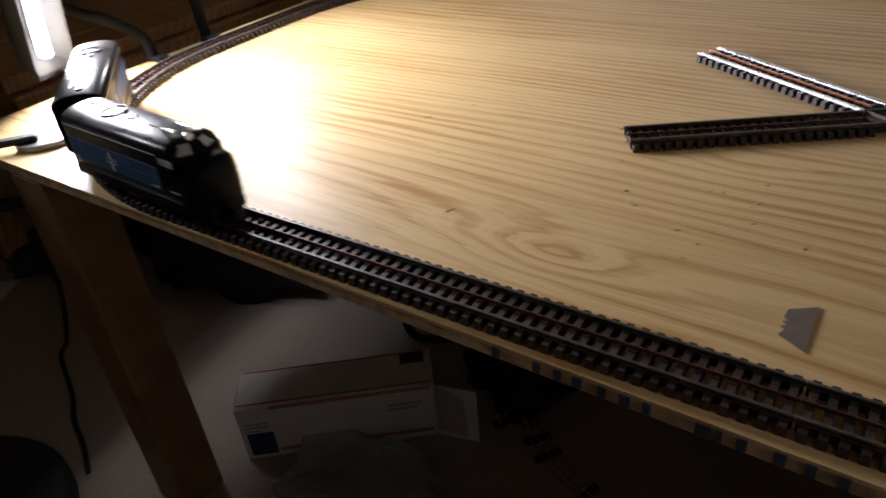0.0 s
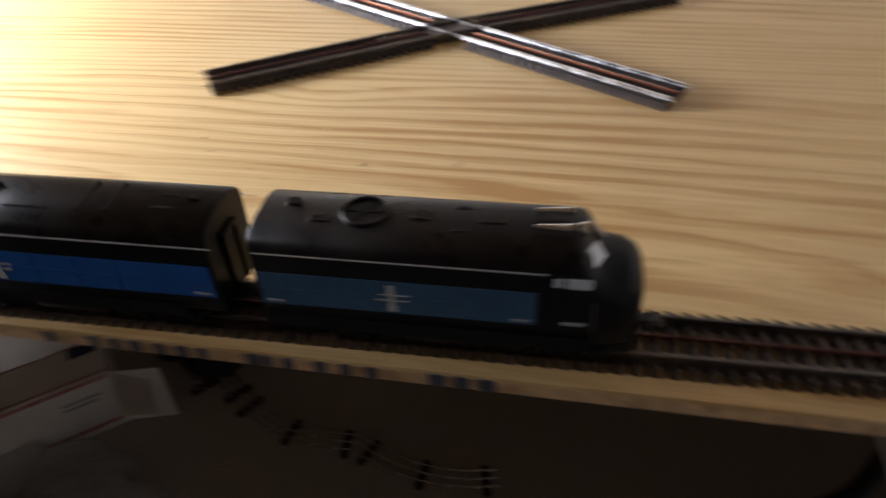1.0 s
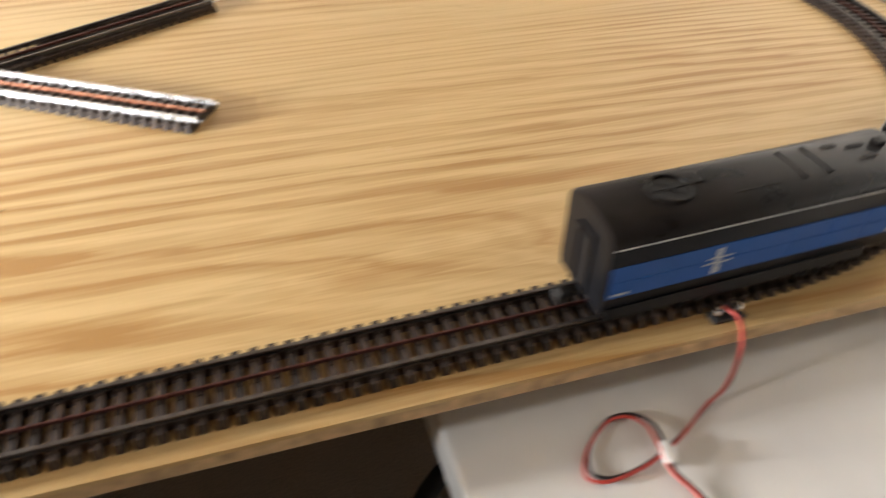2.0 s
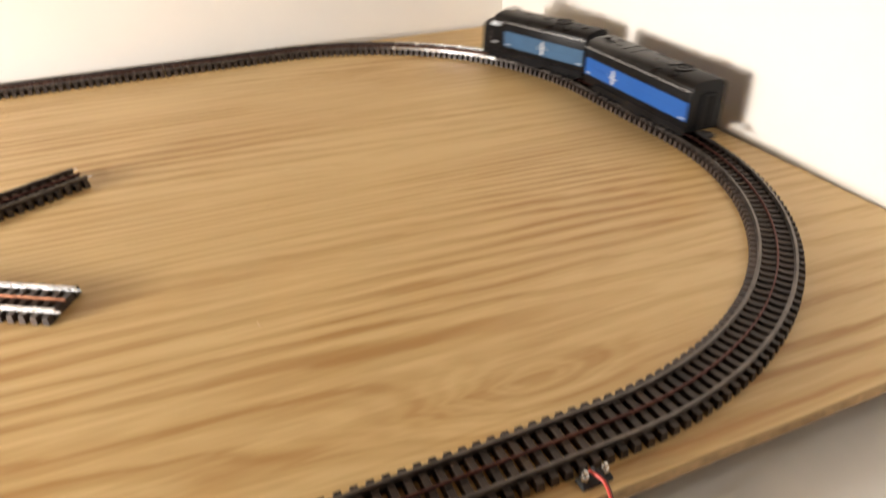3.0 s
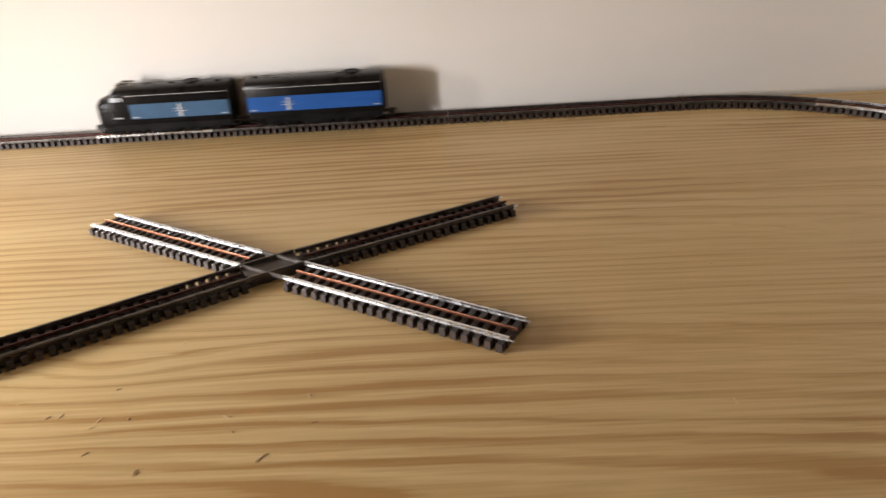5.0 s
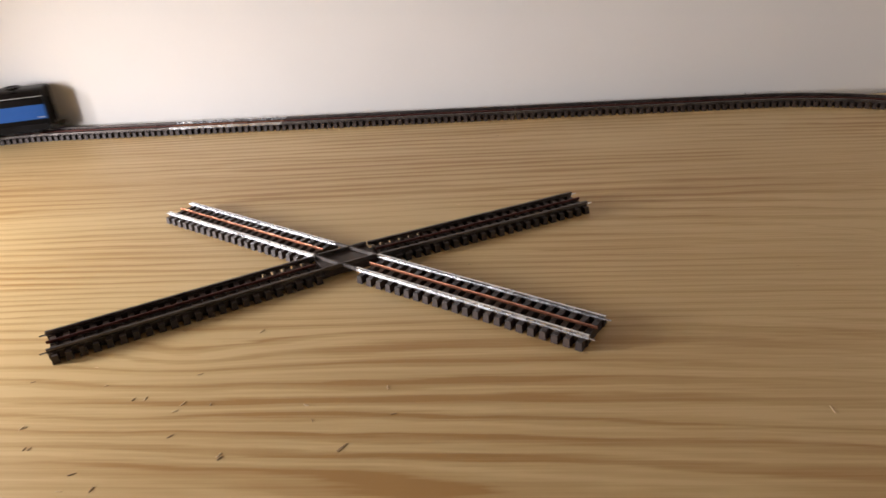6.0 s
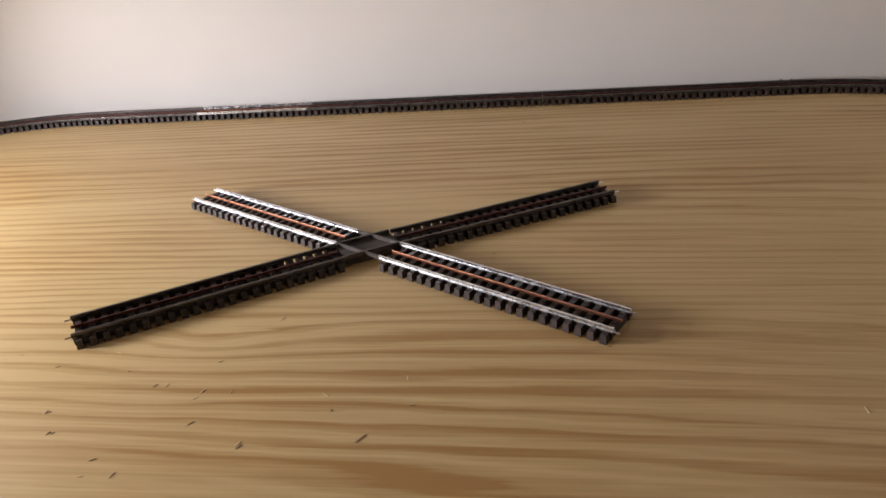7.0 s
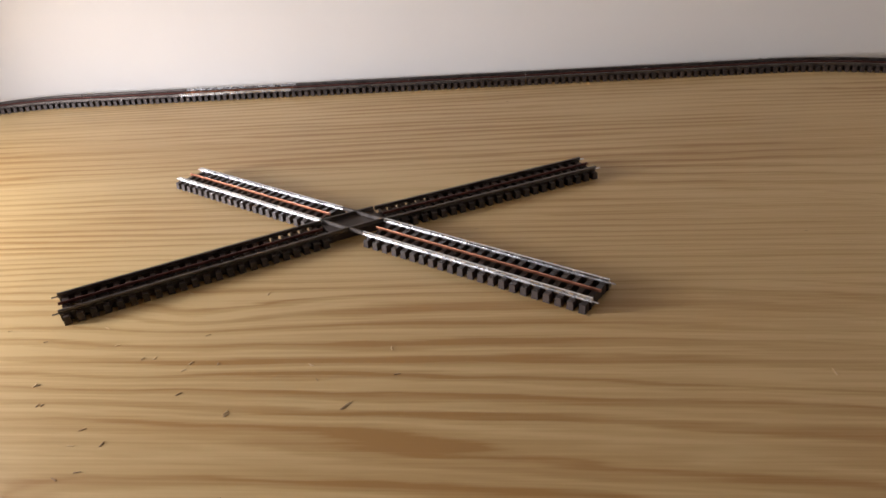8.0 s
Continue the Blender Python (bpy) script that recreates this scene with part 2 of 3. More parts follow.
# added out of view; its dark colour holds down the room's ambient light
wall("ceiling", ROOM_L - 0.1, EDGE_R + 0.12, ROOM_F - 0.1, 0.73, ROOM_H, ROOM_H + 0.1, M_CEIL, "unseen brown ceiling, toned down to cut bounced light", "ceiling")


# ---------------------------------------------------------------- table
def front_edge(x):
    """The sheet's front edge, a little askew of the rails."""
    return EDGE_F - 0.0165 * (x - 0.30)


def build_table():
    t = thing("layout_table", "unfinished pine plywood layout table on square posts", "table")
    top = box(bm_new(), EDGE_L, EDGE_R, EDGE_F, EDGE_B, H - 0.004, H)
    core = box(bm_new(), EDGE_L + 0.001, EDGE_R - 0.001, EDGE_F + 0.001, EDGE_B - 0.001, H - 0.0165, H - 0.004)
    for v in top.verts[:] + core.verts[:]:
        if v.co.y < 0:
            v.co.y += front_edge(v.co.x) - EDGE_F
    part("tabletop", top, M_PLY, t, "pine plywood sheet with wavy golden grain")
    part("board_core", core, M_PLY_EDGE, t)
    for x, y in ((-0.995, -0.532), (1.165, -0.540), (-0.995, 0.55), (1.165, 0.55)):
        part("leg", box(bm_new(), x - 0.0445, x + 0.0445, y - 0.0445, y + 0.0445, 0.0, H - 0.0165, bevel=0.004), M_LEG, t)
    return t


TABLE = build_table()


# ---------------------------------------------------------------- track
def rail_ring(p, d, half, z0, z1, head):
    """Cross-section of a rail: broad foot, thin web, flat head; p on the centre line, d the way across."""
    foot = 0.0023 if head > 0.001 else 0.0008
    out = []
    for a, z in ((-foot, z0), (foot, z0), (foot, z0 + 0.0009), (half, z0 + 0.0011), (half, z1 - 0.0022), (head, z1 - 0.0018), (head, z1 - 0.0004),
                 (head * 0.7, z1), (-head * 0.7, z1), (-head, z1 - 0.0004), (-head, z1 - 0.0018), (-half, z1 - 0.0022), (-half, z0 + 0.0011), (-foot, z0 + 0.0009)):
        out.append(Vector((p[0] + d[0] * a, p[1] + d[1] * a, z)))
    return out


TIE_MESH = None


def tie_mesh():
    """One moulded sleeper: tapered bar with raised rail seats."""
    global TIE_MESH
    if TIE_MESH is None:
        bm = bm_new()
        g = box(bm, -0.0037, 0.0037, -0.0290, 0.0290, 0.0, 0.0090)
        for v in bm.verts:
            if v.co.z > 0.003:
                v.co.x *= 0.8
                v.co.y *= 0.975
        for y in (-0.0190, 0.0, 0.0190):
            box(bm, -0.003, 0.003, y - 0.0042, y + 0.0042, 0.0090, 0.0098)
        TIE_MESH = bpy.data.meshes.new("tie")
        bm.to_mesh(TIE_MESH)
        bm.free()
        TIE_MESH.materials.append(M_TIE)
    return TIE_MESH


def track_section(length, radius=0.0, bright=False, label=""):
    """A three-rail section that starts at the origin along +x; a curve turns to the left."""
    t = thing("track_section", label or "three-rail toy train track with brown plastic ties", "train track", "track sections of the layout")
    ang = length / radius if radius else 0.0

    def at(s, off):
        if not radius:
            return Vector((s, off)), Vector((0, 1)), 0.0
        a = s / radius
        return Vector((math.sin(a) * (radius - off), radius - math.cos(a) * (radius - off))), Vector((-math.sin(a), math.cos(a))), a

    n = 24 if radius else 2
    for name, off, half, head, top, mat in (("running_rail", -0.0190, 0.0007, 0.0017, RAIL, 0), ("running_rail", 0.0190, 0.0007, 0.0017, RAIL, 0), ("centre_rail", 0.0, 0.0005, 0.0008, RAIL - 0.0012, 1)):
        rings = []
        for i in range(n + 1):
            p, d, a = at(0.0002 + (length - 0.0004) * i / n, off)
            rings.append(rail_ring(p, d, half, 0.0097, top, head))
        m = (M_COPPER if bright else M_COPPER_DULL) if mat else (M_RAIL_BRIGHT if bright else M_RAIL_DULL)
        part(name, smooth(loft(bm_new(), rings), 30), m, t, "thin copper centre rail" if mat else "")
    for off in (-0.0190, 0.0190):
        rings = []
        for i in range(n + 1):
            p, d, a = at(0.001 + (length - 0.002) * i / n, off)
            rings.append([Vector((p[0] + d[0] * w, p[1] + d[1] * w, z)) for w, z in ((-0.0011, 0.001), (0.0011, 0.001), (0.0011, 0.0097), (-0.0011, 0.0097))])
        part("rail_web", loft(bm_new(), rings), M_TIE, t)
    k = max(2, round(length / 0.0128))
    for i in range(k):
        p, d, a = at(length * (i + 0.5) / k, 0.0)
        o = new("tie", tie_mesh())
        o.parent = t
        o.matrix_basis = pose(p[0], p[1], 0, 0, 0, math.degrees(a))
    for off in (-0.0190, 0.0190):
        p, d, a = at(length, off)
        q = bm_new()
        cyl(q, pose(p[0], p[1], RAIL - 0.004, 0, 90, math.degrees(a)), 0.0011, 0.012, 8)
        part("track_pin", q, M_RAIL_BRIGHT, t)
    return t


def lay_loop():
    s9 = 0.2286
    arc = R * math.pi / 6
    side = (BACK_Y - FRONT_Y) - 2 * R
    dull = track_section(s9, label="aged three-rail straight track with dull steel rails")
    bright = track_section(s9, bright=True, label="clean three-rail straight track with bright rails")
    bend = track_section(arc, R, label="curved three-rail track with dull rails")
    shiny_bend = track_section(arc, R, bright=True, label="curved three-rail track with shiny rails")
    used = set()

    def put(src, x, y, a):
        m = pose(x, y, H, 0, 0, a)
        if src in used:
            copy_thing(src, m)
        else:
            src.matrix_basis = m
            used.add(src)

    link = track_section(side, label="straight three-rail track piece between curves")
    for i in range(6):
        put(dull, LEFT_X + s9 * i, FRONT_Y, 0)
    for i in range(6):                       # back, laid from the right
        put(bright if i == 4 else dull, RIGHT_X - s9 * i, BACK_Y, 180)
    for cx, cy, a0 in ((RIGHT_X, FRONT_Y + R, -90), (RIGHT_X, BACK_Y - R, 0), (LEFT_X, BACK_Y - R, 90), (LEFT_X, FRONT_Y + R, 180)):
        for k in range(3):
            a = radians(a0 + 30 * k)
            src = shiny_bend if (cx > 0 and a0 == 0 and k == 1) else bend
            put(src, cx + R * math.cos(a), cy + R * math.sin(a), a0 + 30 * k + 90)
    put(link, RIGHT_X + R, FRONT_Y + R, 90)
    copy_thing(link, pose(LEFT_X - R, BACK_Y - R, H, 0, 0, -90))


lay_loop()


# ---------------------------------------------------------------- loose crossing
ARM_A, ARM_B = -31.4, 29.7      # directions of its two lines
ARMS = ((-31.3, 0.322, True), (148.4, 0.32, True), (27.4, 0.33, False), (212.0, 0.326, False))   # direction, reach, bright
CROSS = (0.008, -0.014)


def build_crossing():
    c = thing("track_crossing", "loose three-rail diamond crossing lying on the plywood", "train track", at=pose(*CROSS, H))
    part("centre_block", smooth(box(bm_new(), -0.034, 0.034, -0.020, 0.020, 0.0, 0.0092, m=pose(0, 0, 0, 0, 0, ARM_B), bevel=0.001), 20), M_TIE, c, "moulded dark plastic diamond")
    for a in (ARM_A, ARM_B):
        for off in (-0.0190, 0.0190):
            bm = box(bm_new(), -0.033, 0.033, off - 0.0012, off + 0.0012, 0.0095, RAIL - (0.0004 if a == ARM_A else 0.0), m=pose(0, 0, 0, 0, 0, a))
            part("guard_rail", bm, M_RAIL_DULL, c)

    for a, reach, bright in ARMS:
        m = pose(0, 0, 0, 0, 0, a)
        for off, half, head, top, mat in ((-0.0190, 0.0007, 0.0017, RAIL, 0), (0.0190, 0.0007, 0.0017, RAIL, 0), (0.0, 0.0005, 0.0008, RAIL - 0.0012, 1)):
            x0 = 0.034 + (0.0 if not mat else 0.004)
            bm = loft(bm_new(), [rail_ring((x, off), (0, 1), half, 0.0097, top, head) for x in (x0, reach - 0.2287)])
            bm.transform(m)
            part("centre_rail" if mat else "running_rail", smooth(bm, 30), (M_COPPER if bright else M_COPPER_DULL) if mat else (M_RAIL_BRIGHT if bright else M_RAIL_DULL), c)
        n = round((reach - 0.2286 - 0.038) / 0.0128)
        for i in range(n):
            o = new("tie", tie_mesh())
            o.parent, o.matrix_basis = c, m @ pose(0.038 + (reach - 0.2286 - 0.038) * (i + 0.5) / n, 0, 0)
    # the dull line has a closed tie bed
    for a, reach, bright in ARMS:
        if not bright:
            part("tie_bed", box(bm_new(), 0.030, reach - 0.002, -0.0200, 0.0200, 0.0006, 0.0040, m=pose(0, 0, 0, 0, 0, a)), M_TIE, c)
    for a, reach, bright in ARMS:
        s = track_section(0.2286, bright=bright, label="loose straight track with bright steel rails" if bright else "loose straight track with dull dark rails")
        s.matrix_basis = pose(*CROSS, H, 0, 0, a) @ pose(reach - 0.2286, 0, 0)


build_crossing()


# ---------------------------------------------------------------- locomotives
HALF = 0.131           # half a unit's length
PIVOT = 0.074          # truck pivot from the middle
W = 0.0325             # half width


def side_profile(w, top, z0=0.016, eave=0.0770):
    """Half cross-section, bottom to crown, of the body shell."""
    top += 0.004
    pts = [(w * 0.93, z0), (w, z0 + 0.004), (w, eave)]
    for k in range(1, 7):
        a = k / 6 * math.pi / 2
        pts.append((w * math.cos(a) ** 0.75, eave + (top - eave) * math.sin(a) ** 0.75))
    return pts


def body_ring(x, w, top, z0=0.016, eave=0.0770):
    half = side_profile(w, top, z0, eave)
    ring = [Vector((x, y, z)) for y, z in half] + [Vector((x, -y, z)) for y, z in half[-2::-1]]
    return ring


def roofed(bm):
    for f in bm.faces:
        if f.calc_center_median().z > 0.0780 and f.normal.z > 0.05:
            f.material_index = 1
    return bm


def truck(parent, x):
    k = thing("truck", "", "")
    k.parent = parent
    k.matrix_basis = pose(x, 0, 0)
    for s in (-1, 1):
        bm = bm_new()
        box(bm, -0.041, 0.041, s * 0.0255 - 0.0025, s * 0.0255 + 0.0025, 0.006, 0.0125, bevel=0.001)
        for xx in (-0.029, 0.0, 0.029):
            box(bm, xx - 0.006, xx + 0.006, s * 0.028 - 0.002, s * 0.028 + 0.002, 0.004, 0.012, bevel=0.001)
            cyl(bm, pose(xx, s * 0.0305, 0.0075, 90), 0.0028, 0.003, 10)
        for xx in (-0.0145, 0.0145):
            for q in range(4):
                cyl(bm, pose(xx, s * 0.0285, 0.0025 + q * 0.0022, 0), 0.0035 if q % 2 else 0.0028, 0.0018, 10)
        part("side_frame", bm, M_BLACK, k)
    for xx in (-0.0255, 0.0255):
        for s in (-1, 1):
            bm = cyl(bm_new(), pose(xx, s * 0.0168, 0.0108, 90), 0.0108, 0.0046, 24)
            cyl(bm, pose(xx, s * 0.0142, 0.0108, 90), 0.0126, 0.0012, 24)
            part("wheel", smooth(bm, 40), M_WHEEL, k)
    part("bolster", box(bm_new(), -0.036, 0.036, -0.0125, 0.0125, 0.0045, 0.0165, bevel=0.001), M_BLACK, k)
    return k


def coupler(parent, x, s):
    bm = box(bm_new(), min(x, x + s * 0.017), max(x, x + s * 0.017), -0.0028, 0.0028, 0.0105, 0.0150)
    box(bm, x + s * 0.015 - 0.006, x + s * 0.015 + 0.006, -0.0065, 0.0065, 0.0075, 0.0165, bevel=0.002)
    box(bm, x + s * 0.020 - 0.003, x + s * 0.020 + 0.003, -0.0075, -0.003, 0.009, 0.0155, bevel=0.001)
    return part("coupler", bm, M_WHEEL, parent)


def roof_fan(parent, x, r=0.0165):
    z0, n = 0.0895, 32
    rings = []
    for rr, z in ((r, z0), (r, z0 + 0.0042), (r - 0.0006, z0 + 0.0048), (r - 0.0018, z0 + 0.0048), (r - 0.0022, z0 + 0.0042), (r - 0.0022, z0 + 0.003)):
        rings.append([Vector((x + rr * math.cos(a), rr * math.sin(a), z)) for a in (2 * math.pi * k / n for k in range(n))])
    f = part("roof_fan", smooth(loft(bm_new(), rings), 40), M_ROOF, parent)
    g = cyl(bm_new(), pose(x, 0, z0 + 0.0034), 0.0028, 0.0014, 12)
    for k in range(6):
        box(g, 0.0, r - 0.002, -0.0003, 0.0003, z0 + 0.0030, z0 + 0.0036, m=pose(x, 0, 0, 0, 0, k * 60))
    part("fan_grille", g, M_BLACK, f)


def side_print(parent, x0, x1, z0, z1, mat, name, label="", proud=0.0006):
    for s in (-1, 1):
        part(name, box(bm_new(), x0, x1, min(s * W, s * (W + proud)), max(s * W, s * (W + proud)), z0, z1), mat, parent, label)


def monogram(parent, right, left):
    """White railway mark: two bars crossing an upright, with short cross lines."""
    for s, x in ((-1, right), (1, left)):
        bm = bm_new()
        y0, y1 = sorted((s * (W + 0.0006), s * (W + 0.0011)))
        box(bm, x - 0.0028, x + 0.0030, y0, y1, 0.034, 0.0395)
        box(bm, x - 0.0022, x + 0.0022, y0, y1, 0.0395, 0.0575)
        box(bm, x - 0.0110, x + 0.0115, y0, y1, 0.0435, 0.0445)
        box(bm, x - 0.0085, x + 0.0125, y0, y1, 0.0485, 0.0493)
        part("side_mark", bm, M_WHITE, parent, "white painted railway mark")


def common(u, blue, x_front):
    side_print(u, -HALF + 0.003, x_front, 0.0320, 0.0605, blue, "side_panel", "painted blue side panel")
    side_print(u, -HALF + 0.003, x_front + 0.006, 0.0764, 0.0772, M_WHITE, "pinstripe", "thin white line", proud=0.0008)
    side_print(u, -HALF + 0.002, HALF - 0.032, 0.0110, 0.0220, M_BLACK, "sill", "", proud=0.0012)
    # louvres and door seams along the panel
    for s in (-1, 1):
        bm = bm_new()
        for k in range(7):
            x = -0.112 + k * (x_front + 0.105) / 7
            y0, y1 = sorted((s * (W + 0.0004), s * (W + 0.0009)))
            box(bm, x, x + 0.0006, y0, y1, 0.0325, 0.0600)
        box(bm, -HALF + 0.004, x_front - 0.001, *sorted((s * (W + 0.0004), s * (W + 0.0010))), 0.0462, 0.0467)
        part("door_seam", bm, blue, u)
    for x in (-HALF + 0.012, x_front - 0.010):
        side_print(u, x - 0.006, x + 0.006, 0.0345, 0.0363, M_GREYPRINT, "stencil_bar", "illegible small white lettering", proud=0.0011)
    tank = smooth(box(bm_new(), -0.030, 0.030, -0.0305, 0.0305, 0.0025, 0.0165, bevel=0.004, segs=2), 40)
    part("fuel_tank", tank, M_BLACK, u)
    coupler(u, -HALF + 0.002, -1)


def roof_bits(u, spots):
    for x, y, lx, ly, h in spots:
        zc = 0.0775 + 0.0145 * max(0.0, 1 - (abs(y) / W) ** 2.67) ** 0.375 - 0.0005
        part("roof_hatch", box(bm_new(), x - lx / 2, x + lx / 2, y - ly / 2, y + ly / 2, zc - 0.003, zc + h, bevel=0.0006), M_ROOF, u)


def cab_unit():
    u = thing("diesel_locomotive", "black toy diesel cab locomotive with faded blue side panels", "toy train", "two-unit toy train")
    rings = [body_ring(-HALF + 0.0, W - 0.0010, 0.0870), body_ring(-HALF + 0.0015, W, 0.0880), body_ring(0.0835, W, 0.0880)]
    rings += [body_ring(0.0900, W, 0.0862), body_ring(0.0945, W - 0.0004, 0.0815, eave=0.0715), body_ring(0.0985, W - 0.0008, 0.0735, eave=0.0665)]
    rings += [body_ring(0.1030, W - 0.0012, 0.0705, eave=0.0560), body_ring(0.1160, W - 0.0020, 0.0690, eave=0.0540), body_ring(0.1240, W - 0.0055, 0.0660, eave=0.0520),
              body_ring(0.1285, W - 0.0110, 0.0610, eave=0.0500, z0=0.018), body_ring(HALF - 0.0006, W - 0.0160, 0.0540, eave=0.0460, z0=0.021)]
    part("body", roofed(smooth(loft(bm_new(), rings), 38)), (M_BLACK, M_ROOF), u, "black shell with a dusty roof")
    common(u, M_BLUE_A, 0.062)
    monogram(u, -0.035, -0.034)
    roof_fan(u, -0.056)
    roof_bits(u, ((-0.108, 0.006, 0.009, 0.008, 0.003), (-0.085, -0.010, 0.012, 0.006, 0.0012), (-0.018, 0.0, 0.012, 0.010, 0.002), (0.010, 0.012, 0.010, 0.004, 0.001), (0.010, -0.012, 0.010, 0.004, 0.001), (0.030, 0.0, 0.016, 0.008, 0.0015)))
    # windshield, cab side windows, number boxes, headlight, horns
    for s in (-1, 1):
        bm = bm_new()
        box(bm, -0.0007, 0.0007, -0.0078, 0.0078, -0.0062, 0.0062, m=pose(0.0972, s * 0.0150, 0.0815, 0, -38, s * 26), bevel=0.0004)
        part("windshield", bm, M_WINDOW, u, "clear pale windshield pane")
        y = s * (W + 0.0002)
        part("cab_window", box(bm_new(), 0.0800, 0.0960, y - 0.0006, y + 0.0006, 0.0665, 0.0748, bevel=0.0004), M_WINDOW, u, "pale cab side window")
        part("cab_window", box(bm_new(), 0.0725, 0.0775, y - 0.0006, y + 0.0006, 0.0670, 0.0742, bevel=0.0004), M_WINDOW, u, "small pale side window")
        part("number_box", box(bm_new(), 0.1165, 0.1225, s * 0.0235 - 0.003, s * 0.0235 + 0.003, 0.0560, 0.0600, m=None, bevel=0.0008), M_GREYPRINT, u, "small pale number box")
        part("cab_print", box(bm_new(), 0.079, 0.094, *sorted((s * (W + 0.0001), s * (W + 0.0006))), 0.0340, 0.0365), M_GREYPRINT, u, "illegible white cab lettering")
        part("cab_step", box(bm_new(), 0.098, 0.112, *sorted((s * 0.024, s * 0.029)), 0.004, 0.018, bevel=0.0008), M_BLACK, u)
        hb = bm_new()
        cyl(hb, pose(0.070, s * 0.009, 0.0965, 0, 90), 0.0012, 0.024, 12, r2=0.0030)
        box(hb, 0.060, 0.063, s * 0.009 - 0.001, s * 0.009 + 0.001, 0.089, 0.0970)
        part("horn", hb, M_CHROME, u, "chrome air horn")
        rail = tube(bm_new(), [(0.0985, s * 0.0312, 0.026), (0.0990, s * 0.0325, 0.036), (0.0990, s * 0.0325, 0.050), (0.0985, s * 0.0310, 0.056)], 0.0005, 6)
        part("grab_rail", rail, M_IRON, u)
    part("headlight", smooth(cyl(bm_new(), pose(0.0895, 0, 0.0895, 0, 75), 0.0050, 0.0060, 20, bevel=0.0008), 40), M_CHROME, u, "round clear headlight")
    part("pilot", smooth(box(bm_new(), 0.100, HALF - 0.002, -0.0250, 0.0250, 0.0035, 0.0190, bevel=0.004, segs=2), 40), M_BLACK, u, "rounded black pilot under the nose")
    coupler(u, HALF - 0.004, 1)
    return u


def booster_unit():
    u = thing("booster_locomotive", "black toy diesel booster unit with bright blue side panels", "toy train", "two-unit toy train")
    rings = [body_ring(-HALF, W - 0.0010, 0.0870), body_ring(-HALF + 0.0015, W, 0.0880), body_ring(HALF - 0.0015, W, 0.0880), body_ring(HALF, W - 0.0010, 0.0870)]
    part("body", roofed(smooth(loft(bm_new(), rings), 38)), (M_BLACK, M_ROOF), u, "black shell with a dusty roof")
    common(u, M_BLUE_B, HALF - 0.003)
    monogram(u, -0.042, 0.050)
    roof_fan(u, -0.072)
    roof_bits(u, ((-0.048, 0.004, 0.010, 0.008, 0.002), (-0.010, -0.016, 0.036, 0.002, 0.001), (0.030, 0.0, 0.003, 0.034, 0.0008), (0.052, 0.0, 0.003, 0.034, 0.0008),
                  (0.072, 0.011, 0.012, 0.005, 0.001), (0.092, -0.009, 0.014, 0.004, 0.0012), (0.092, 0.006, 0.014, 0.004, 0.0012), (0.112, 0.004, 0.008, 0.008, 0.003)))
    for s in (-1, 1):
        part("end_door", box(bm_new(), *sorted((s * HALF, s * (HALF + 0.0008))), -0.0075, 0.0075, 0.020, 0.068), M_BLACK, u, "black end door")
        for y in (-0.0095, 0.0095):
            part("door_post", box(bm_new(), *sorted((s * HALF, s * (HALF + 0.0030))), y - 0.0018, y + 0.0018, 0.018, 0.072, bevel=0.0005), M_BLACK, u)
        part("door_lintel", box(bm_new(), *sorted((s * HALF, s * (HALF + 0.0030))), -0.0112, 0.0112, 0.0685, 0.0725, bevel=0.0005), M_BLACK, u)
    coupler(u, HALF - 0.002, 1)
    return u


CAB, BOOSTER = cab_unit(), booster_unit()
SIZE = 0.990            # the units are a little under the drawing's size
for unit in (CAB, BOOSTER):
    unit.scale = (SIZE, SIZE, SIZE)
CAB_TRUCKS = [truck(CAB, PIVOT), truck(CAB, -PIVOT)]
BOOSTER_TRUCKS = [truck(BOOSTER, PIVOT), truck(BOOSTER, -PIVOT)]

LONG, ARC, SIDE = RIGHT_X - LEFT_X, R * math.pi / 2, (BACK_Y - FRONT_Y) - 2 * R


def on_loop(s):
    """Place and heading on the loop, s metres from the start of the front straight, counter-clockwise."""
    total = 2 * LONG + 4 * ARC + 2 * SIDE
    s %= total
    x, y, a = LEFT_X, FRONT_Y, 0.0
    for kind, length in (("l", LONG), ("c", ARC), ("l", SIDE), ("c", ARC), ("l", LONG), ("c", ARC), ("l", SIDE), ("c", ARC)):
        d = min(s, length)
        if kind == "l":
            x, y = x + d * math.cos(a), y + d * math.sin(a)
        else:
            b = a + d / R
            x, y, a = x + R * (math.sin(b) - math.sin(a)), y + R * (math.cos(a) - math.cos(b)), b
        s -= d
        if s <= 1e-9:
            break
    return Vector((x, y)), a


def unit_pose(s):
    """Pose of a unit whose middle is at s, and the angles of its two trucks."""
    (p, ap), (q, aq) = on_loop(s + PIVOT * SIZE), on_loop(s - PIVOT * SIZE)
    d, mid = p - q, (p + q) / 2
    a = math.atan2(d.y, d.x)

    def turn(b):
        return math.degrees((b - a + math.pi) % (2 * math.pi) - math.pi)
    return pose(mid.x, mid.y, H + RAIL, 0, 0, math.degrees(a)), turn(ap), turn(aq)


# the cab's nose along the loop, time by time
RUN_T = [-1.0, 0.0, 0.2, 0.5, 0.8, 1.0, 1.2, 1.5, 1.8, 2.0, 3.3, 3.5, 4.0, 4.5, 5.0, 5.4, 6.6, 8.0, 9.0]
RUN_S = [-0.560, 0.108, 0.250, 0.490, 0.732, 0.906, 1.080, 1.329, 1.592, 1.774, 2.836, 2.992, 3.365, 3.752, 4.161, 4.490, 5.460, 6.300, 6.950]



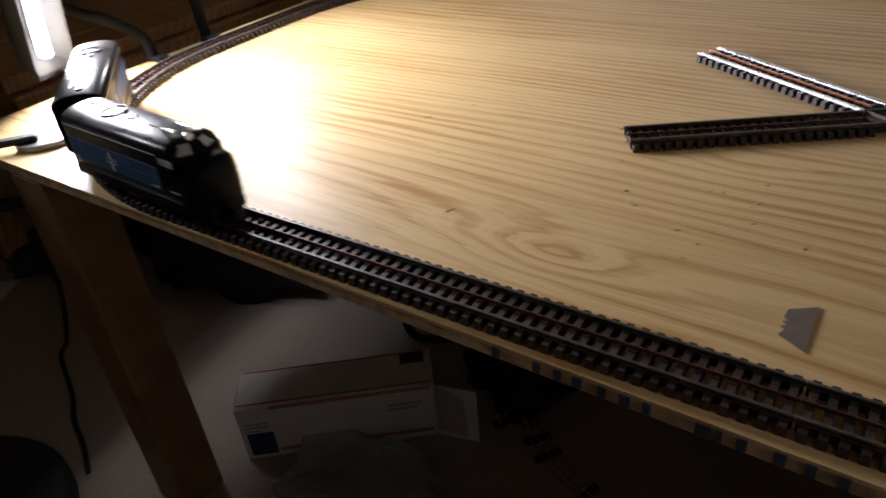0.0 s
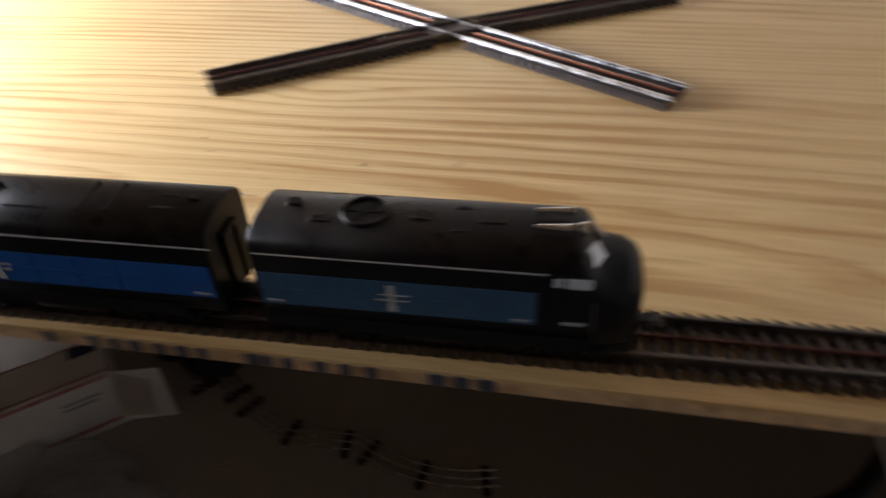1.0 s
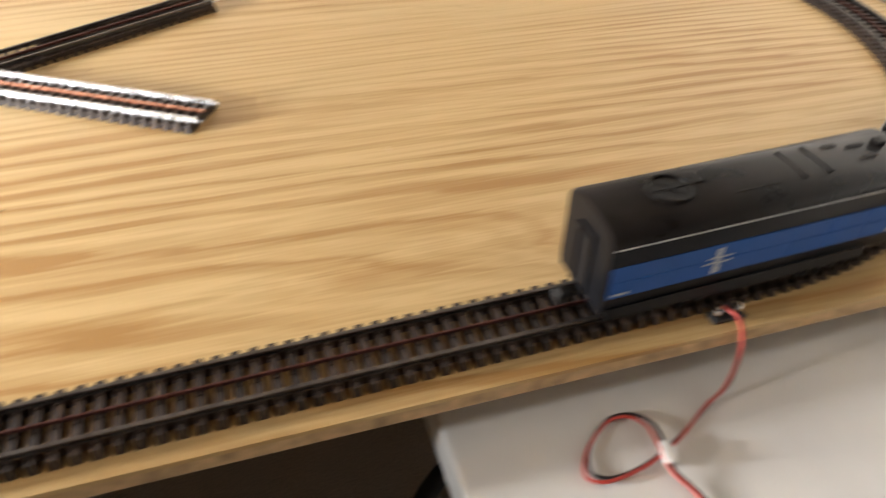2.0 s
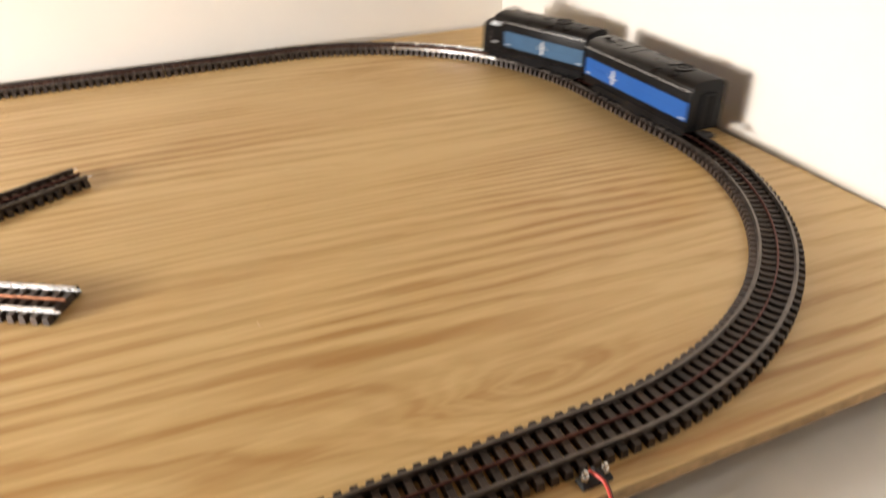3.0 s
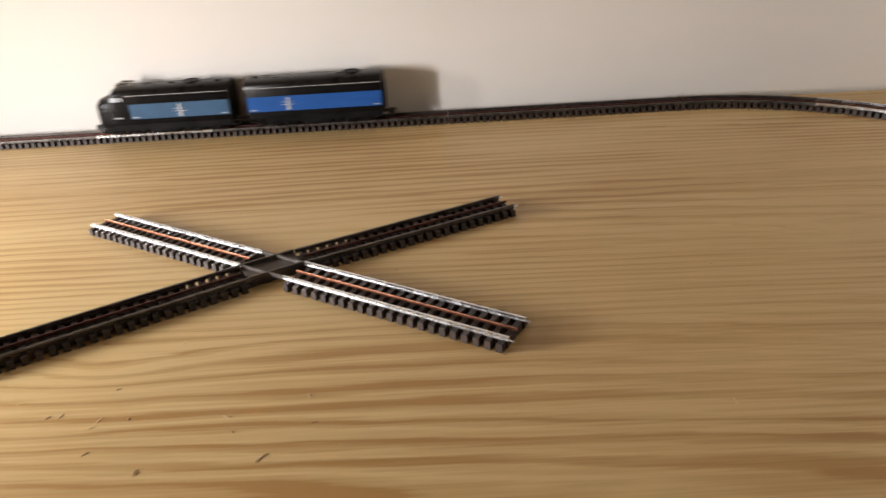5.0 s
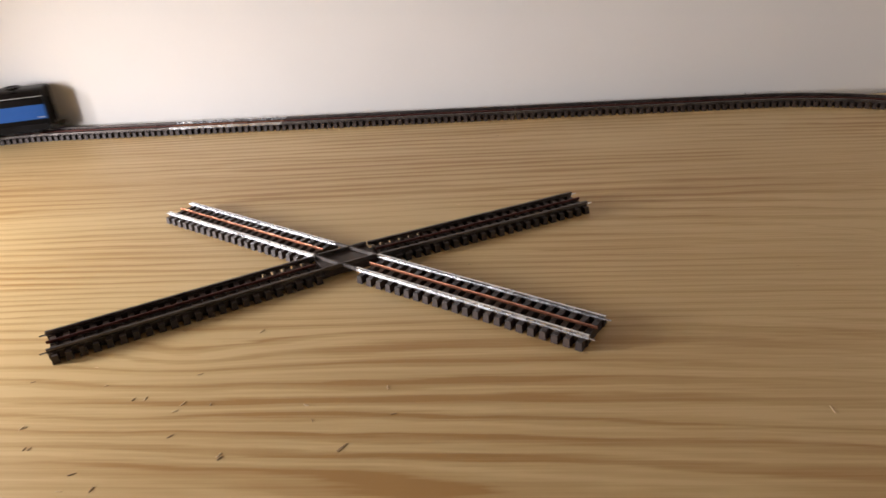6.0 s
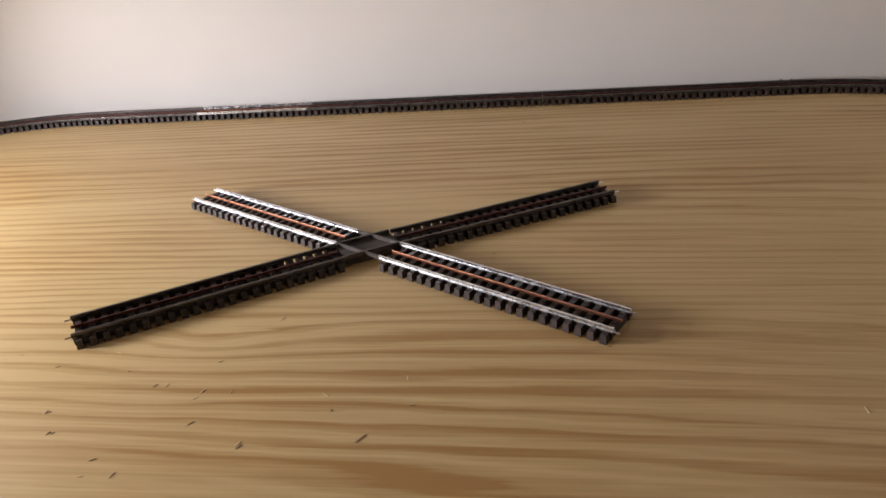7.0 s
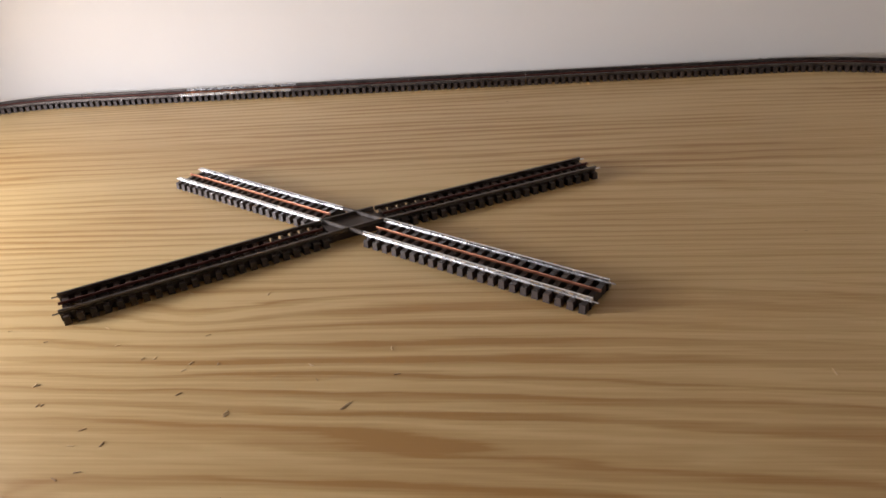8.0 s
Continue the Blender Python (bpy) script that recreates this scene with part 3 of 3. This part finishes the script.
def nose(t):
    return sum(float(np.interp(t + d, RUN_T, RUN_S)) for d in (-0.16, -0.08, 0.0, 0.08, 0.16)) / 5


def motions():
    times = [i / 10 for i in range(81)]
    for unit, trucks, back in ((CAB, CAB_TRUCKS, HALF * SIZE), (BOOSTER, BOOSTER_TRUCKS, 3 * HALF * SIZE + 0.030)):
        rows = [(t, unit_pose(nose(t) - back)) for t in times]
        walk(unit, [(t, r[0]) for t, r in rows])
        walk(trucks[0], [(t, pose(PIVOT, 0, 0, 0, 0, r[1])) for t, r in rows])
        walk(trucks[1], [(t, pose(-PIVOT, 0, 0, 0, 0, r[2])) for t, r in rows])


# ---------------------------------------------------------------- more things
M_PLASTIC_WHITE = material("white_plastic", (0.83, 0.82, 0.79), 0.45, var=0.06, scale=8, bump=0.05)
M_CARD = material("white_carton", (0.80, 0.76, 0.71), 0.8, var=0.08, scale=12, bump=0.1)
M_RED = material("red_print", (0.42, 0.05, 0.04), 0.7, var=0.15, scale=40)
M_NAVY = material("navy_print", (0.03, 0.05, 0.13), 0.7, var=0.15, scale=40)
M_RED_WIRE = material("red_wire", (0.55, 0.07, 0.05), 0.4, var=0.1, scale=60)
M_BLACK_WIRE = material("black_wire", (0.02, 0.02, 0.022), 0.4, var=0.2, scale=60)
M_SCRAP = material("grey_card_scrap", (0.16, 0.125, 0.10), 0.7, var=0.15, scale=80)
M_CHIP = material("pale_wood_chip", (0.72, 0.55, 0.32), 0.7, var=0.2, scale=200, obj_var=0.25)
M_FLECK = material("dark_fleck", (0.40, 0.27, 0.15), 0.8, var=0.2, scale=200)
M_BAG = material("black_cloth", (0.012, 0.012, 0.014), 0.7, var=0.4, scale=20, bump=0.5, bump_scale=60)
M_CLOTH = material("blue_cloth", (0.04, 0.07, 0.11), 0.9, var=0.3, scale=20, bump=0.5, bump_scale=60)
M_PAPER = material("white_paper", (0.70, 0.68, 0.64), 0.8, var=0.05, scale=10)
M_SHADE = material("grey_enamel_shade", (0.12, 0.118, 0.115), 0.55, var=0.08, scale=20)
M_GREYPAD = material("grey_clamp_pad", (0.30, 0.30, 0.31), 0.45, metal=0.4, var=0.15, scale=40)
M_BENCH = plywood("bench_wood", 0.5, (0.50, 0.30, 0.13), (0.30, 0.16, 0.065))
M_NECK = material("matt_black_neck", (0.006, 0.006, 0.006), 0.8, var=0.2, scale=60, spec=0.08)
M_TUBE = glow("lamp_tube_glow", (1.0, 0.93, 0.84), 22.0)
M_TIN = material("tin_rail", (0.62, 0.61, 0.58), 0.25, metal=1.0, var=0.2, scale=60)
M_INK = material("blue_ink_mark", (0.05, 0.055, 0.075), 0.8, var=0.3, scale=60)


def bag_plastic():
    m = bpy.data.materials.new("clear_crinkled_plastic")
    m.use_nodes = True
    t, b = m.node_tree, m.node_tree.nodes["Principled BSDF"]
    b.inputs["Base Color"].default_value = (0.75, 0.77, 0.76, 1)
    b.inputs["Roughness"].default_value = 0.12
    b.inputs["Alpha"].default_value = 0.45
    n = t.nodes.new("ShaderNodeTexNoise")
    n.inputs["Scale"].default_value, n.inputs["Detail"].default_value = 42, 4
    tc = t.nodes.new("ShaderNodeTexCoord")
    t.links.new(tc.outputs["Object"], n.inputs["Vector"])
    bp = t.nodes.new("ShaderNodeBump")
    bp.inputs["Strength"].default_value, bp.inputs["Distance"].default_value = 1.0, 0.03
    t.links.new(n.outputs["Fac"], bp.inputs["Height"])
    t.links.new(bp.outputs["Normal"], b.inputs["Normal"])
    return m


M_POLY = bag_plastic()


# ---------------------------------------------------------------- lamps at the table's left end
def gooseneck_lamp(name, base, neck, head, aim, label, tube_len, tube_r):
    """A bendy-neck clamp lamp: clamp on the table edge, neck, open shade and its tube."""
    t = thing(name, label, "lamp")
    part("neck", tube(bm_new(), neck, 0.011, 10), M_NECK, t, "black flexible neck")
    bm = box(bm_new(), base[0] - 0.03, base[0] + 0.012, base[1] - 0.013, base[1] + 0.013, H + 0.0, H + 0.010, bevel=0.003)
    box(bm, base[0] - 0.03, base[0] - 0.02, base[1] - 0.013, base[1] + 0.013, H - 0.05, H + 0.004, bevel=0.002)
    box(bm, base[0] - 0.03, base[0] + 0.022, base[1] - 0.018, base[1] + 0.018, H - 0.056, H - 0.046, bevel=0.002)
    part("clamp", bm, M_NECK, t, "black edge clamp")
    m = look(head, aim)
    # shade: open trough, mouth towards -z of its own frame
    rings = []
    for z, k in ((0.004, 1.0), (0.045, 0.82), (0.07, 0.45), (0.067, 0.42), (0.043, 0.77), (0.006, 0.95)):
        rings.append([m @ Vector((x * k, y * (0.5 + 0.5 * k), z)) for x, y in ((-0.042, -tube_len), (0.042, -tube_len), (0.046, -tube_len * 0.9), (0.046, tube_len * 0.9), (0.042, tube_len), (-0.042, tube_len), (-0.046, tube_len * 0.9), (-0.046, -tube_len * 0.9))])
    sh = loft(bm_new(), rings, caps=False)
    bm2 = sh
    bm2.faces.new([v for v in list(bm2.verts)[16:24]])
    part("shade", smooth(bm2, 30), M_SHADE, t, "grey enamelled lamp shade")
    tb = cyl(bm_new(), m @ pose(0, 0, 0.022, 90), tube_r, tube_len * 1.7, 16, bevel=tube_r * 0.4)
    part("lamp_tube", smooth(tb, 40), M_TUBE, t, "bright white glowing lamp tube")
    return t


gooseneck_lamp("desk_lamp", (-1.190, -0.182), [(-1.212, -0.182, 0.745), (-1.222, -0.188, 0.785), (-1.250, -0.225, 0.822), (-1.285, -0.27, 0.85), (-1.300, -0.315, 0.90)], (-1.227, -0.340, 0.928), (-0.62, -0.17, 0.83),
               "grey shaded desk lamp on a bendy black neck", 0.165, 0.012)
gooseneck_lamp("tall_desk_lamp", (-1.190, -0.052), [(-1.212, -0.052, 0.745), (-1.222, -0.05, 0.81), (-1.240, -0.05, 0.90), (-1.275, -0.04, 1.01), (-1.31, -0.01, 1.085), (-1.305, 0.02, 1.10)], (-1.238, 0.037, 1.075), (-0.54, -0.03, 0.76),
               "grey shaded desk lamp on a tall black neck", 0.10, 0.012)


def clamp_lamp():
    t = thing("clamp_lamp", "clamp lamp on a thin dark rod with a grey oval pad", "lamp")
    m = pose(-1.029, -0.518, H, 0, 0, 52)
    bm = cyl(bm_new(), m @ Matrix.Diagonal((1.25, 0.8, 1, 1)) @ pose(0, 0, 0.005), 0.030, 0.010, 28, bevel=0.003)
    part("pad", smooth(bm, 40), M_GREYPAD, t, "oval grey clamp pad")
    b2 = box(bm_new(), -0.10, -0.005, -0.008, 0.008, 0.010, 0.020, m=m, bevel=0.002)
    box(b2, -0.108, -0.09, -0.012, 0.012, -0.085, 0.020, m=m, bevel=0.003)
    box(b2, -0.108, -0.02, -0.012, 0.012, -0.085, -0.072, m=m, bevel=0.003)
    cyl(b2, m @ pose(-0.035, 0, -0.05), 0.006, 0.06, 12)
    part("bracket", b2, M_DARK, t, "black clamp bracket")
    part("rod", tube(bm_new(), [(-1.088, -0.595, 0.755), (-1.15, -0.585, 0.82), (-1.28, -0.60, 0.95), (-1.40, -0.65, 1.13), (-1.49, -0.71, 1.22), (-1.522, -0.735, 1.277)], 0.007, 10), M_DARK, t)
    k = look((-1.420, -0.719, 1.247), (0.30, -0.45, 0.74))
    rings = [[k @ Vector((r * math.cos(a), r * math.sin(a), z)) for a in (2 * math.pi * i / 28 for i in range(28))] for r, z in ((0.078, 0.0), (0.070, 0.03), (0.045, 0.075), (0.022, 0.10), (0.020, 0.097), (0.042, 0.072), (0.067, 0.029), (0.075, 0.0))]
    part("shade", smooth(loft(bm_new(), rings, caps=False), 40), M_SHADE, t, "bell-shaped grey metal shade")
    g = bm_new()
    bmesh.ops.create_uvsphere(g, u_segments=16, v_segments=10, radius=0.027, matrix=k @ pose(0, 0, 0.042))
    part("bulb", smooth(g, 60), M_TUBE, t, "glowing white bulb")


clamp_lamp()


# ---------------------------------------------------------------- wooden bench beyond the table
def bench():
    t = thing("workbench", "brown wooden workbench with a worn plank top", "bench")
    for i in range(4):
        x0 = -2.26 + i * 0.165
        part("plank", box(bm_new(), x0, x0 + 0.161, -0.30, 0.600, 0.655, 0.690, bevel=0.004), M_BENCH, t)
    part("front_rail", box(bm_new(), -1.615, -1.580, -0.30, 0.600, 0.535, 0.650, bevel=0.004), M_BENCH, t)
    part("side_rail", box(bm_new(), -2.24, -1.62, -0.29, -0.255, 0.535, 0.650, bevel=0.004), M_BENCH, t)
    for x, y in ((-1.66, -0.22), (-1.66, 0.54), (-2.20, -0.22), (-2.20, 0.54)):
        part("leg", box(bm_new(), x - 0.035, x + 0.035, y - 0.035, y + 0.035, 0.0, 0.655, bevel=0.004), M_BENCH, t)


bench()


# ---------------------------------------------------------------- white cabinet and its wires
def white_table():
    t = thing("white_table", "white plastic folding table standing against the layout table", "table")
    part("tabletop", smooth(box(bm_new(), 0.418, 1.16, -1.25, -0.50, 0.640, 0.688, bevel=0.006, segs=3), 50), M_PLASTIC_WHITE, t, "smooth white plastic top")
    for x, y in ((0.48, -1.19), (1.09, -1.19), (0.48, -0.56), (1.09, -0.56)):
        part("leg", cyl(bm_new(), pose(x, y, 0.3195), 0.0125, 0.641, 16), M_GREYPAD, t, "grey metal tube leg")


white_table()


def feed_wires():
    t = thing("feeder_wires", "red and black feeder wires looped on the white table", "wire")
    z = 0.691
    run = [(0.645, -0.586, 0.750), (0.647, -0.600, 0.750), (0.648, -0.612, 0.733), (0.640, -0.622, 0.702), (0.622, -0.628, z), (0.592, -0.644, z), (0.567, -0.655, z), (0.545, -0.662, z), (0.520, -0.664, z), (0.508, -0.655, z),
           (0.517, -0.636, z), (0.539, -0.620, z), (0.558, -0.620, z), (0.568, -0.634, z + 0.003), (0.566, -0.655, z + 0.005), (0.563, -0.672, z + 0.003), (0.571, -0.690, z), (0.578, -0.720, z), (0.585, -0.78, z), (0.60, -0.88, z), (0.62, -1.00, z)]
    part("black_lead", tube(bm_new(), run, 0.0014, 6), M_BLACK_WIRE, t, "black insulated wire")
    part("red_lead", tube(bm_new(), [(x - 0.0035 + 0.002 * math.sin(i * 1.3), y - 0.002, zz + (0.0005 if i > 3 else 0)) for i, (x, y, zz) in enumerate(run)], 0.0014, 6), M_RED_WIRE, t, "red insulated wire")
    part("connector", smooth(box(bm_new(), -0.0045, 0.0045, -0.009, 0.009, -0.003, 0.005, m=pose(0.565, -0.660, z + 0.003, 0, 0, -10), bevel=0.0015), 40), M_PLASTIC_WHITE, t, "cream plastic plug")
    return t


feed_wires()


def terminal(m):
    t = thing("track_terminal", "small metal track terminal clip beside the rails", "track clip", "track terminals", at=m)
    bm = box(bm_new(), -0.014, 0.014, -0.006, 0.006, 0.0, 0.004, bevel=0.001)
    part("clip_plate", bm, M_DARK, t)
    for x in (-0.009, 0.009):
        bm = cyl(bm_new(), pose(x, 0, 0.0075), 0.0032, 0.007, 12, bevel=0.0008)
        cyl(bm, pose(x, 0, 0.0125), 0.0016, 0.005, 10)
        part("screw_post", smooth(bm, 40), M_TIN, t)
    return t


terminal(pose(0.645, -0.5905, H))
terminal(pose(0.676, 0.6120, H))


# ---------------------------------------------------------------- things on and under the table
def carton():
    m = pose(-0.945, -0.425, 0, 0, 0, 39.0)
    t = thing("shipping_box", "white cardboard shipping box with thin red lines", "box", at=m)
    lx, ly, lz = 0.40, 0.110, 0.145
    part("carton", box(bm_new(), 0, lx, 0, ly, 0, lz, bevel=0.003), M_CARD, t)
    for z in (0.018, 0.023, 0.136, 0.141):
        part("red_line", box(bm_new(), 0.07, lx - 0.01, -0.0012, -0.0002, z, z + 0.0022), M_RED, t, "thin red printed line")
    for y in (0.008, 0.102):
        part("red_line", box(bm_new(), 0.006, lx - 0.006, y, y + 0.0022, lz + 0.0002, lz + 0.0012), M_RED, t, "thin red printed line")
    part("printed_patch", box(bm_new(), 0.012, 0.066, -0.0012, -0.0002, 0.012, 0.074, bevel=0.0003), M_NAVY, t, "dark square printed patch")
    part("printed_patch", box(bm_new(), 0.335, 0.385, 0.070, 0.10, lz + 0.0002, lz + 0.0012), M_NAVY, t, "dark printed patch on the top")
    for i, w in enumerate((0.05, 0.05, 0.03)):
        part("print_bar", box(bm_new(), 0.012, 0.012 + w, -0.0012, -0.0002, 0.098 - 0.010 * i, 0.102 - 0.010 * i), M_GREYPRINT, t, "illegible faded print")
    for i, w in enumerate((0.07, 0.06)):
        part("print_bar", box(bm_new(), lx - 0.10, lx - 0.10 + w, -0.0012, -0.0002, 0.100 - 0.012 * i, 0.106 - 0.012 * i), M_GREYPRINT, t, "illegible faded print")
    part("open_flap", box(bm_new(), 0, 0.085, -0.0015, 0.0015, 0.0, 0.14, m=pose(lx + 0.001, 0.0, 0.002, 0, 0, -24)), M_CARD, t, "open end flap")
    part("open_flap", box(bm_new(), 0, 0.06, -0.0015, 0.0015, 0.0, 0.12, m=pose(lx, 0, lz - 0.002, 90, 30, 0)), M_CARD, t, "open top flap")


carton()


def lump(name, centre, size, mat, label, cat, seed, n=3, rough=0.35):
    """A soft crumpled heap resting on the floor."""
    bm = bmesh.new()
    bmesh.ops.create_icosphere(bm, subdivisions=n, radius=1.0)
    for v in bm.verts:
        d = noise.noise(v.co * 1.7 + Vector((seed, 0, 0))) * rough + noise.noise(v.co * 5.0 + Vector((0, seed, 0))) * rough * 0.4
        v.co *= 1 + d
        v.co.z = max(v.co.z, -0.55)
    lo = min(v.co.z for v in bm.verts)
    for v in bm.verts:
        v.co = Vector((centre[0] + v.co.x * size[0], centre[1] + v.co.y * size[1], (v.co.z - lo) * size[2] * 0.62))
    return tagged(part(name, smooth(bm, 25), mat), label, cat)


lump("plastic_bag", (-0.68, -0.385, 0), (0.20, 0.12, 0.075), M_POLY, "crumpled clear plastic bag on the carpet", "plastic bag", 3.1, 4, 0.5)
lump("black_bag", (-1.60, 0.11, 0), (0.36, 0.20, 0.26), M_BAG, "slumped black cloth bag on the carpet", "bag", 7.7, 4, 0.4)
lump("crumpled_cloth", (-2.09, -0.176, 0), (0.20, 0.10, 0.06), M_CLOTH, "crumpled dark blue cloth on the carpet", "cloth", 1.2, 4, 0.5)
lump("dark_pouch", (-0.55, 0.04, 0), (0.10, 0.09, 0.17), M_BAG, "dark cloth pouch standing behind the box", "pouch", 5.2, 4, 0.5)
tagged(part("paper_sheet", box(bm_new(), -0.11, 0.11, -0.08, 0.08, 0.001, 0.004, m=pose(-2.13, -0.417, 0, 0, 0, 30)), M_PAPER), "white sheet of paper lying on the carpet", "paper")
tagged(part("round_cushion", smooth(cyl(bm_new(), pose(-1.29, -0.88, 0.035), 0.245, 0.07, 48, bevel=0.02), 60), M_BAG), "round black cushion on the carpet", "cushion")

for pts, r, label in (([(-1.15, -0.53, 0.66), (-1.30, -0.45, 0.60), (-1.517, -0.39, 0.45), (-1.49, -0.41, 0.28), (-1.57, -0.42, 0.08), (-1.62, -0.435, 0.007), (-1.47, -0.50, 0.006), (-1.38, -0.55, 0.006), (-1.30, -0.58, 0.006), (-1.22, -0.62, 0.006)], 0.0055, "black power cord trailing down to the carpet"),
                      ([(-0.90, 0.06, 0.70), (-0.90, 0.06, 0.45), (-0.90, 0.06, 0.25), (-0.89, 0.06, 0.12), (-0.85, 0.05, 0.012), (-0.70, 0.13, 0.012)], 0.010, "thick black cable hanging under the table"),
                      ([(0.66, -0.20, 0.70), (0.64, -0.26, 0.45), (0.564, -0.350, 0.30), (0.473, -0.401, 0.29), (0.431, -0.452, 0.27), (0.41, -0.58, 0.20), (0.42, -0.70, 0.016), (0.56, -0.83, 0.016)], 0.014, "thick black hose beside the white table")):
    tagged(part("cable", tube(bm_new(), pts, r, 10), M_DARK), label, "cable")


def tubular_curve(m, label):
    t = thing("tubular_track", label, "train track", "spare tubular track on the carpet", at=m)
    rad, ang = 0.345, radians(45)
    for off in (-0.016, 0.0, 0.016):
        pts = [((rad + off) * math.sin(ang * k / 8), rad - (rad + off) * math.cos(ang * k / 8), 0.0125) for k in range(9)]
        part("tube_rail", tube(bm_new(), pts, 0.0022, 8), M_TIN, t, "shiny tin rail")
    for k in (0.08, 0.5, 0.92):
        a = ang * k
        bm = box(bm_new(), -0.007, 0.007, -0.029, 0.029, 0.0, 0.0095, m=pose(rad * math.sin(a), rad - rad * math.cos(a), 0, 0, 0, math.degrees(a)), bevel=0.001)
        part("metal_tie", bm, M_DARK, t, "black stamped metal tie")
    return t


piece = tubular_curve(pose(-0.575, 0.12, 0.0, 0, 0, -80), "old three-rail tubular curve lying on the carpet")
for x, y, a in ((-0.43, -0.105, -38), (-0.17, -0.18, -30), (-0.62, 0.13, -86)):
    copy_thing(piece, pose(x, y, 0.0 if a != -86 else 0.015, 0, 0, a))


def scrap():
    bm = bm_new()
    pts = ((-0.0195, 0.031), (0.0020, 0.045), (0.0020, -0.018), (-0.0200, -0.005), (-0.0165, 0.004), (-0.0205, 0.006), (-0.0165, 0.010), (-0.0205, 0.013), (-0.0165, 0.016), (-0.0205, 0.019))
    rings = [[Vector((x, y, z)) for x, y in pts] for z in (0.0, 0.0012)]
    loft(bm, rings)
    o = tagged(part("card_scrap", bm, M_SCRAP), "small torn grey-brown card scrap on the plywood", "scrap")
    o.matrix_basis = pose(-0.010, -0.470, H)


scrap()


def chips():
    spots = ((-0.38, -0.421, 68, 1.9, 1), (-0.399, -0.275, 120, 1.0, 1), (-0.551, -0.213, 40, 1.7, 1), (-0.141, -0.153, 150, 1.1, 0), (0.089, -0.253, 100, 0.9, 0), (0.02, -0.276, 150, 1.0, 0),
             (0.455, -0.29, 95, 1.3, 0), (-0.226, -0.302, 80, 0.9, 0), (0.136, 0.157, 10, 0.9, 0), (0.029, 0.181, 60, 0.8, 0), (-0.096, -0.282, 30, 0.8, 0), (-0.037, -0.337, 60, 0.9, 0),
             (-0.052, 0.171, 20, 0.7, 0), (-0.203, -0.215, 160, 0.7, 0), (-0.514, -0.149, 15, 0.8, 0), (0.062, -0.329, 55, 1.8, 1), (0.157, -0.023, 10, 0.8, 1), (0.269, -0.206, 5, 0.6, 1),
             (0.193, 0.463, 0, 0.8, 1), (-0.144, -0.409, 150, 1.0, 1), (-0.129, -0.402, 10, 1.0, 1), (-0.203, -0.328, 70, 0.6, 1), (-0.474, -0.304, 20, 0.6, 1), (0.518, -0.05, 10, 0.5, 1),
             (-0.093, -0.229, 30, 0.8, 1),
             (-0.305, -0.218, 10, 0.7, 0), (-0.255, -0.237, 25, 0.7, 1), (-0.178, -0.244, 20, 0.7, 0), (-0.142, -0.265, 70, 0.7, 1), (-0.131, -0.264, 80, 0.9, 0), (-0.093, -0.272, 60, 0.9, 0),
             (-0.067, -0.273, 100, 0.7, 0), (0.088, -0.252, 85, 0.7, 0), (0.019, -0.276, 140, 0.7, 0), (0.030, -0.296, 120, 0.7, 1), (0.099, -0.289, 15, 0.9, 1), (-0.223, -0.302, 40, 0.7, 1),
             (-0.207, -0.328, 75, 0.7, 1), (-0.087, -0.314, 50, 0.9, 1), (-0.035, -0.340, 60, 0.9, 1), (-0.150, -0.375, 5, 0.7, 0), (-0.150, -0.357, 30, 0.9, 1), (-0.125, -0.373, 80, 0.9, 1),
             (-0.055, -0.157, 70, 0.9, 0))
    meshes = []
    for mat in (M_CHIP, M_FLECK):
        bm = box(bm_new(), -0.006, 0.006, -0.0010, 0.0010, 0.0, 0.0011)
        for v in bm.verts:
            if v.co.x > 0:
                v.co.y *= 0.4
                v.co.z *= 1.2
        me = bpy.data.meshes.new("wood_chip")
        bm.to_mesh(me)
        bm.free()
        me.materials.append(mat)
        meshes.append(me)
    for x, y, a, s, dark in spots:
        o = tagged(new("wood_chip", meshes[dark]), "dark splinter on the plywood" if dark else "tiny pale wood chip on the plywood", "wood chip", "wood chips on the table")
        o.matrix_basis = pose(x, y, H, 0, 0, a) @ Matrix.Diagonal((s * 0.52, s * 0.52, 0.35, 1))


chips()


def ink_marks(table):
    for x, w in ((-0.225, 0.006), (-0.187, 0.006), (-0.168, 0.006), (-0.151, 0.008), (-0.131, 0.006), (-0.112, 0.008), (-0.095, 0.006), (-0.054, 0.010), (-0.043, 0.006), (-0.027, 0.007), (-0.002, 0.008), (0.017, 0.007), (0.037, 0.007), (0.085, 0.012), (0.103, 0.010), (0.121, 0.012)):
        part("ink_mark", box(bm_new(), x - w / 2, x + w / 2, front_edge(x) - 0.0016, front_edge(x) + 0.0004, H - 0.0135, H - 0.003), M_INK, table, "smudged blue ink stamp")


ink_marks(TABLE)

motions()
